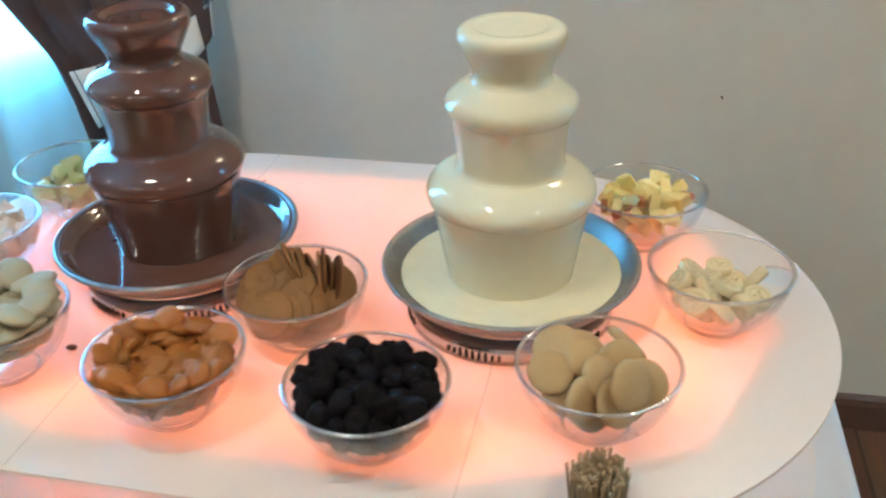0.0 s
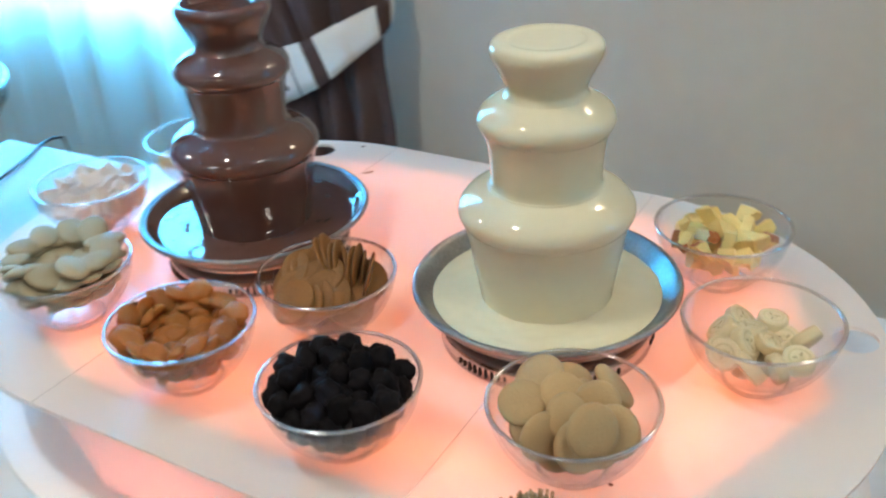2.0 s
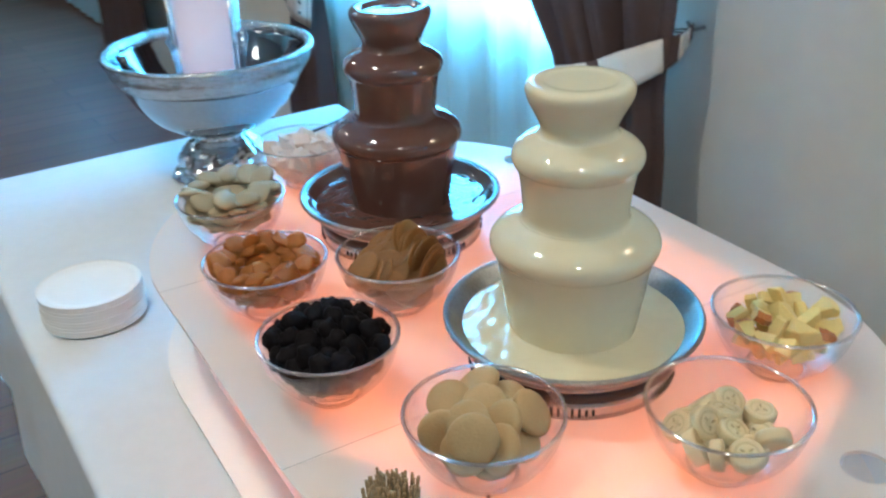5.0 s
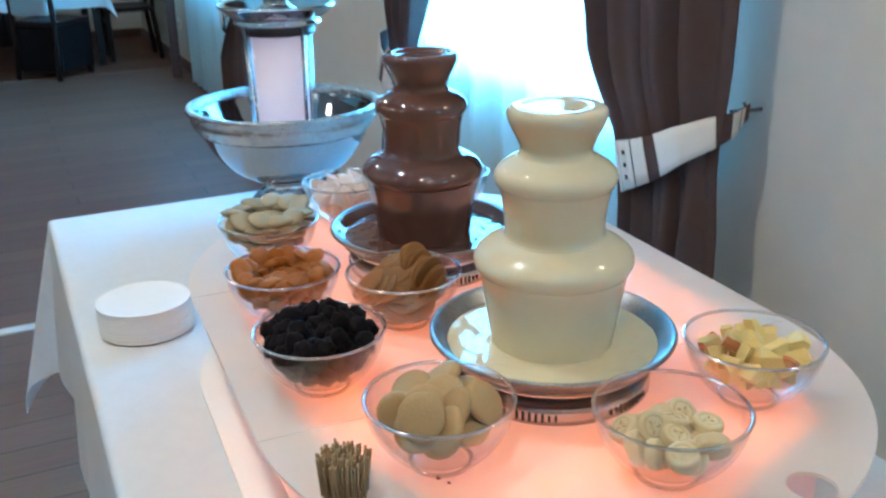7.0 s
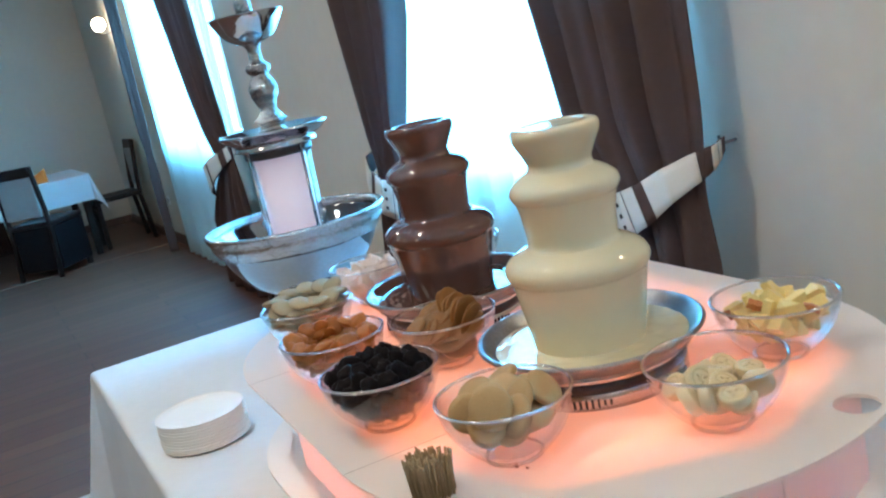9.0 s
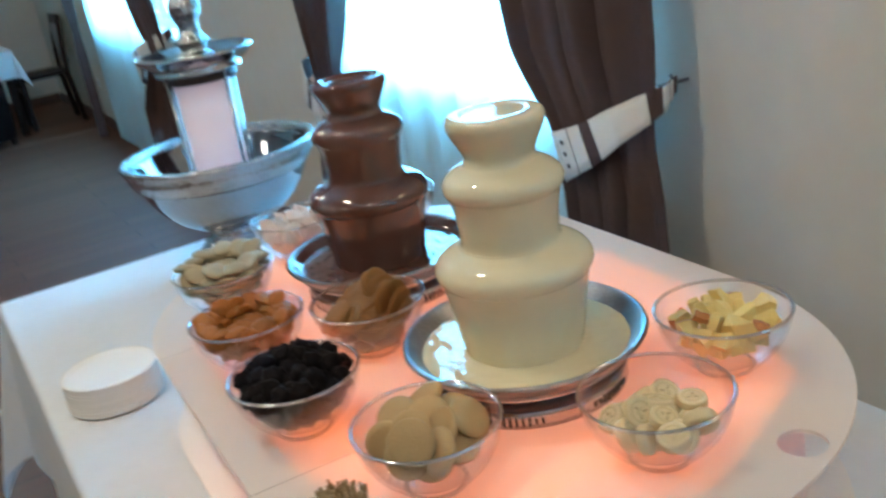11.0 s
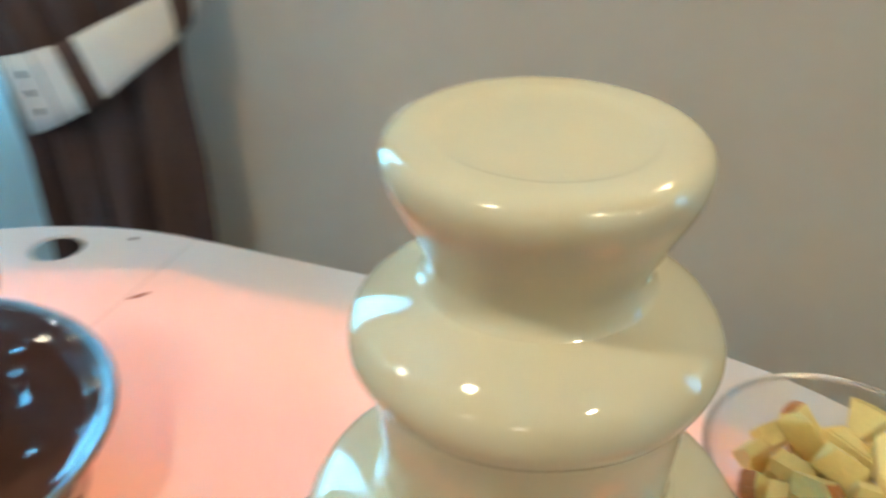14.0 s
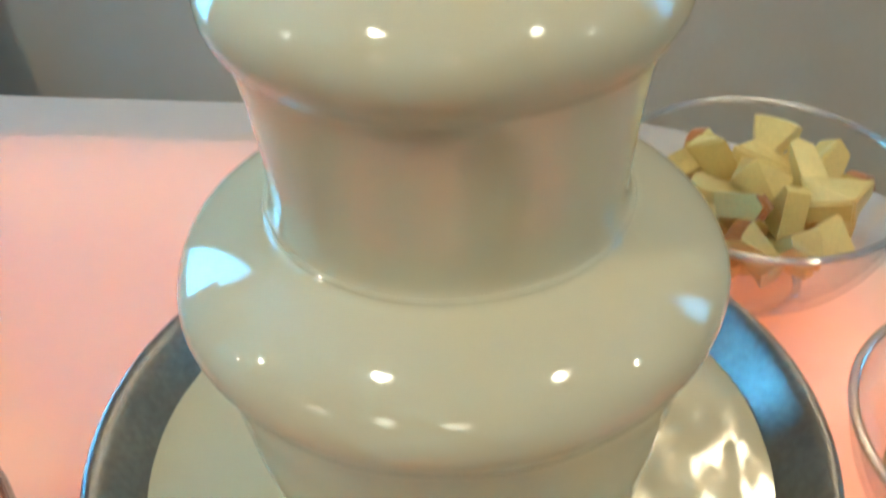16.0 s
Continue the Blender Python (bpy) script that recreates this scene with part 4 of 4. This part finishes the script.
pick_mesh = mesh_of("wooden_pick", tube([(0, 0, 0), (0, 0, 0.036), (0, 0, 0.040)], 0.0013, 6), "stick")
rs = random.Random(8)
for k in range(110):
    a, r = k * 2.39996, 0.0215 * math.sqrt((k + 0.5) / 110)
    ob = new("wooden_pick", pick_mesh)
    ob.matrix_world = pose(-0.012 + r * math.cos(a), 0.566 + r * math.sin(a), BOARD, rs.uniform(-3, 3) - 200 * r * math.sin(a), rs.uniform(-3, 3) + 200 * r * math.cos(a), 0) @ Matrix.Diagonal((1, 1, rs.uniform(0.88, 1.08), 1))
    tagged(ob, "thin wooden pick standing upright in a bundle", "pick", "bundle of wooden picks")

solid("power_cable", tube([(-1.30, 1.09, LOW + 0.004), (-1.315, 1.14, LOW + 0.004), (-1.335, 1.19, LOW + 0.004), (-1.36, 1.24, LOW + 0.004), (-1.365, 1.275, LOW + 0.004), (-1.367, 1.302, LOW - 0.005), (-1.368, 1.315, LOW - 0.06), (-1.368, 1.325, LOW - 0.3)], 0.003), "cable", "black power cable running over the cloth edge", "cable")

for x, y, r in ((-0.548, 0.703, 0.0045), (0.008, 0.649, 0.002), (0.019, 0.655, 0.0016), (-0.545, 1.175, 0.002)):
    solid("crumb", blob(r * 1.4, r, r * 0.5, 0.4, 2.0, r * 900, 2), "crumb", "small dark chocolate crumb on the white board", "crumb", "crumbs on the board", at=(x, y, BOARD + r * 0.45))
flake = solid("crumb", blob(0.0085, 0.0022, 0.0007, 0.4, 2.0, 3.3, 2), "flake", "thin light brown flake on the white board", "crumb", "crumbs on the board", at=(-0.489, 1.100, BOARD + 0.0006))
flake.rotation_euler = (0, 0, radians(52))


# ---- far end of the room ----
def dining_chair(x, y, turn):
    c = thing("dining_chair", "dark wooden dining chair with a pale upholstered back panel", "chair", "dining chairs", at=(x, y, 0))
    for sx in (-1, 1):
        part("front_leg", abox(sx * 0.19 - 0.02, sx * 0.19 + 0.02, -0.21, -0.17, 0, 0.43, bevel=0.004), "chair", c, smooth=False)
        part("back_post", tube([(sx * 0.19, 0.24, 0), (sx * 0.19, 0.20, 0.42), (sx * 0.19, 0.21, 0.60), (sx * 0.185, 0.25, 0.94)], 0.021, 8), "chair", c)
    part("seat", abox(-0.22, 0.22, -0.23, 0.215, 0.43, 0.475, bevel=0.012), "chair", c, smooth=False)
    part("top_rail", abox(-0.19, 0.19, 0.225, 0.262, 0.86, 0.945, bevel=0.01), "chair", c, smooth=False)
    part("back_panel", abox(-0.165, 0.165, 0.215, 0.245, 0.52, 0.86, bevel=0.01), "fabric", c, "pale grey back panel", smooth=False)
    for sy in (-0.19,):
        part("stretcher", abox(-0.17, 0.17, sy - 0.012, sy + 0.012, 0.33, 0.36), "chair", c, smooth=False)
    c.rotation_euler = (0, 0, radians(turn))
    return c


far_table = thing("dining_table", "dark wooden dining table under a short white cloth", "table", at=(0, 0, 0))
part("tabletop", abox(-9.45, -8.22, -0.40, 1.28, 0.70, 0.735, bevel=0.006), "chair", far_table, smooth=False)
for x in (-9.38, -8.29):
    for y in (-0.33, 1.21):
        part("leg", abox(x - 0.03, x + 0.03, y - 0.03, y + 0.03, 0, 0.70, bevel=0.005), "chair", far_table, smooth=False)
solid("dining_tablecloth", cloth_over(-9.452, -8.218, -0.402, 1.282, 0.739, 0.24, 2.0, 0.06), "cloth", "short white tablecloth on the far dining table", "tablecloth")
dining_chair(-8.56, 1.50, 0)
near_chair = dining_chair(-7.90, 0.80, -130)
# Solid black block put in to make the space under this seat dark.
part("skirt", abox(-0.215, 0.215, -0.225, 0.20, 0.06, 0.428, bevel=0.01), "skirt", near_chair, "black block darkening the space under the seat", smooth=False)
solid("folded_napkin", sheet(lambda u, v: (-8.50 + 0.16 * u, 0.82 + 0.14 * v, 0.742 + 0.12 * (1 - abs(2 * u - 1)) * (0.4 + 0.6 * v)), 12, 4, 0.004), "orange", "folded orange napkin standing on the table", "napkin")
sconce = thing("wall_lamp", "brass wall lamp with a frosted warm-lit globe", "wall lamp", at=(0.28, WALL_Y, 2.02))
part("back_plate", lathe([(0, -0.012), (0.035, -0.012), (0.045, -0.004), (0.045, 0.0), (0, 0.0)], 32), "ornate", sconce).matrix_local = pose(0, 0, 0, -90, 0, 0) @ pose(0, 0, 0, 180, 0, 0)
part("arm", tube([(0, -0.010, 0), (0, -0.06, -0.015), (0, -0.10, -0.005), (0, -0.11, 0.025)], 0.007), "ornate", sconce)
part("globe", lathe(smooth_profile([(0.0, 0.022), (0.028, 0.024), (0.052, 0.050), (0.058, 0.080), (0.046, 0.116), (0.022, 0.134), (0.0, 0.136)], 4), 32), "bulb", sconce, "frosted glass globe, lit").location = (0, -0.11, 0)
copy_thing(sconce, pose(-8.14, WALL_Y, 1.90))
outlet = thing("wall_outlet", "white power outlet low on the wall", "outlet", at=(-7.7, WALL_Y, 0.38))
part("plate", abox(-0.04, 0.04, -0.010, 0, -0.04, 0.04, bevel=0.004), "outlet", outlet, smooth=False)
part("socket", lathe([(0.0, 0.0), (0.018, 0.0), (0.02, 0.004), (0.0, 0.004)], 20), "fabric", outlet).matrix_local = pose(0, -0.010, 0, 90, 0, 0)
nail = thing("wall_nail", "tiny dark nail in the plain wall", "nail", at=(0.178, WALL_Y, 0.776))
part("shank", tube([(0, 0.004, 0), (0.002, -0.010, 0.002)], 0.0016, 6), "dark", nail)
part("head", blob(0.0016, 0.001, 0.004, 0.2, 2, 1, 2), "base", nail).location = (0.002, -0.011, 0.002)
# Trim rings for every disc, those of the made-up back row included.
for x, y, watts, across in SPOTS_AND_FILL:
    lamp = thing("ceiling_spot", "round ceiling light, lit warm white, in the back row only added as fill", "ceiling light", "ceiling spotlights", at=(x, y, CEIL))
    part("trim_ring", lathe([(across / 2 + d, z) for d, z in ((0.002, -0.006), (0.016, -0.006), (0.020, 0.0), (0.002, 0.0))], 48, closed=True), "frame", lamp)
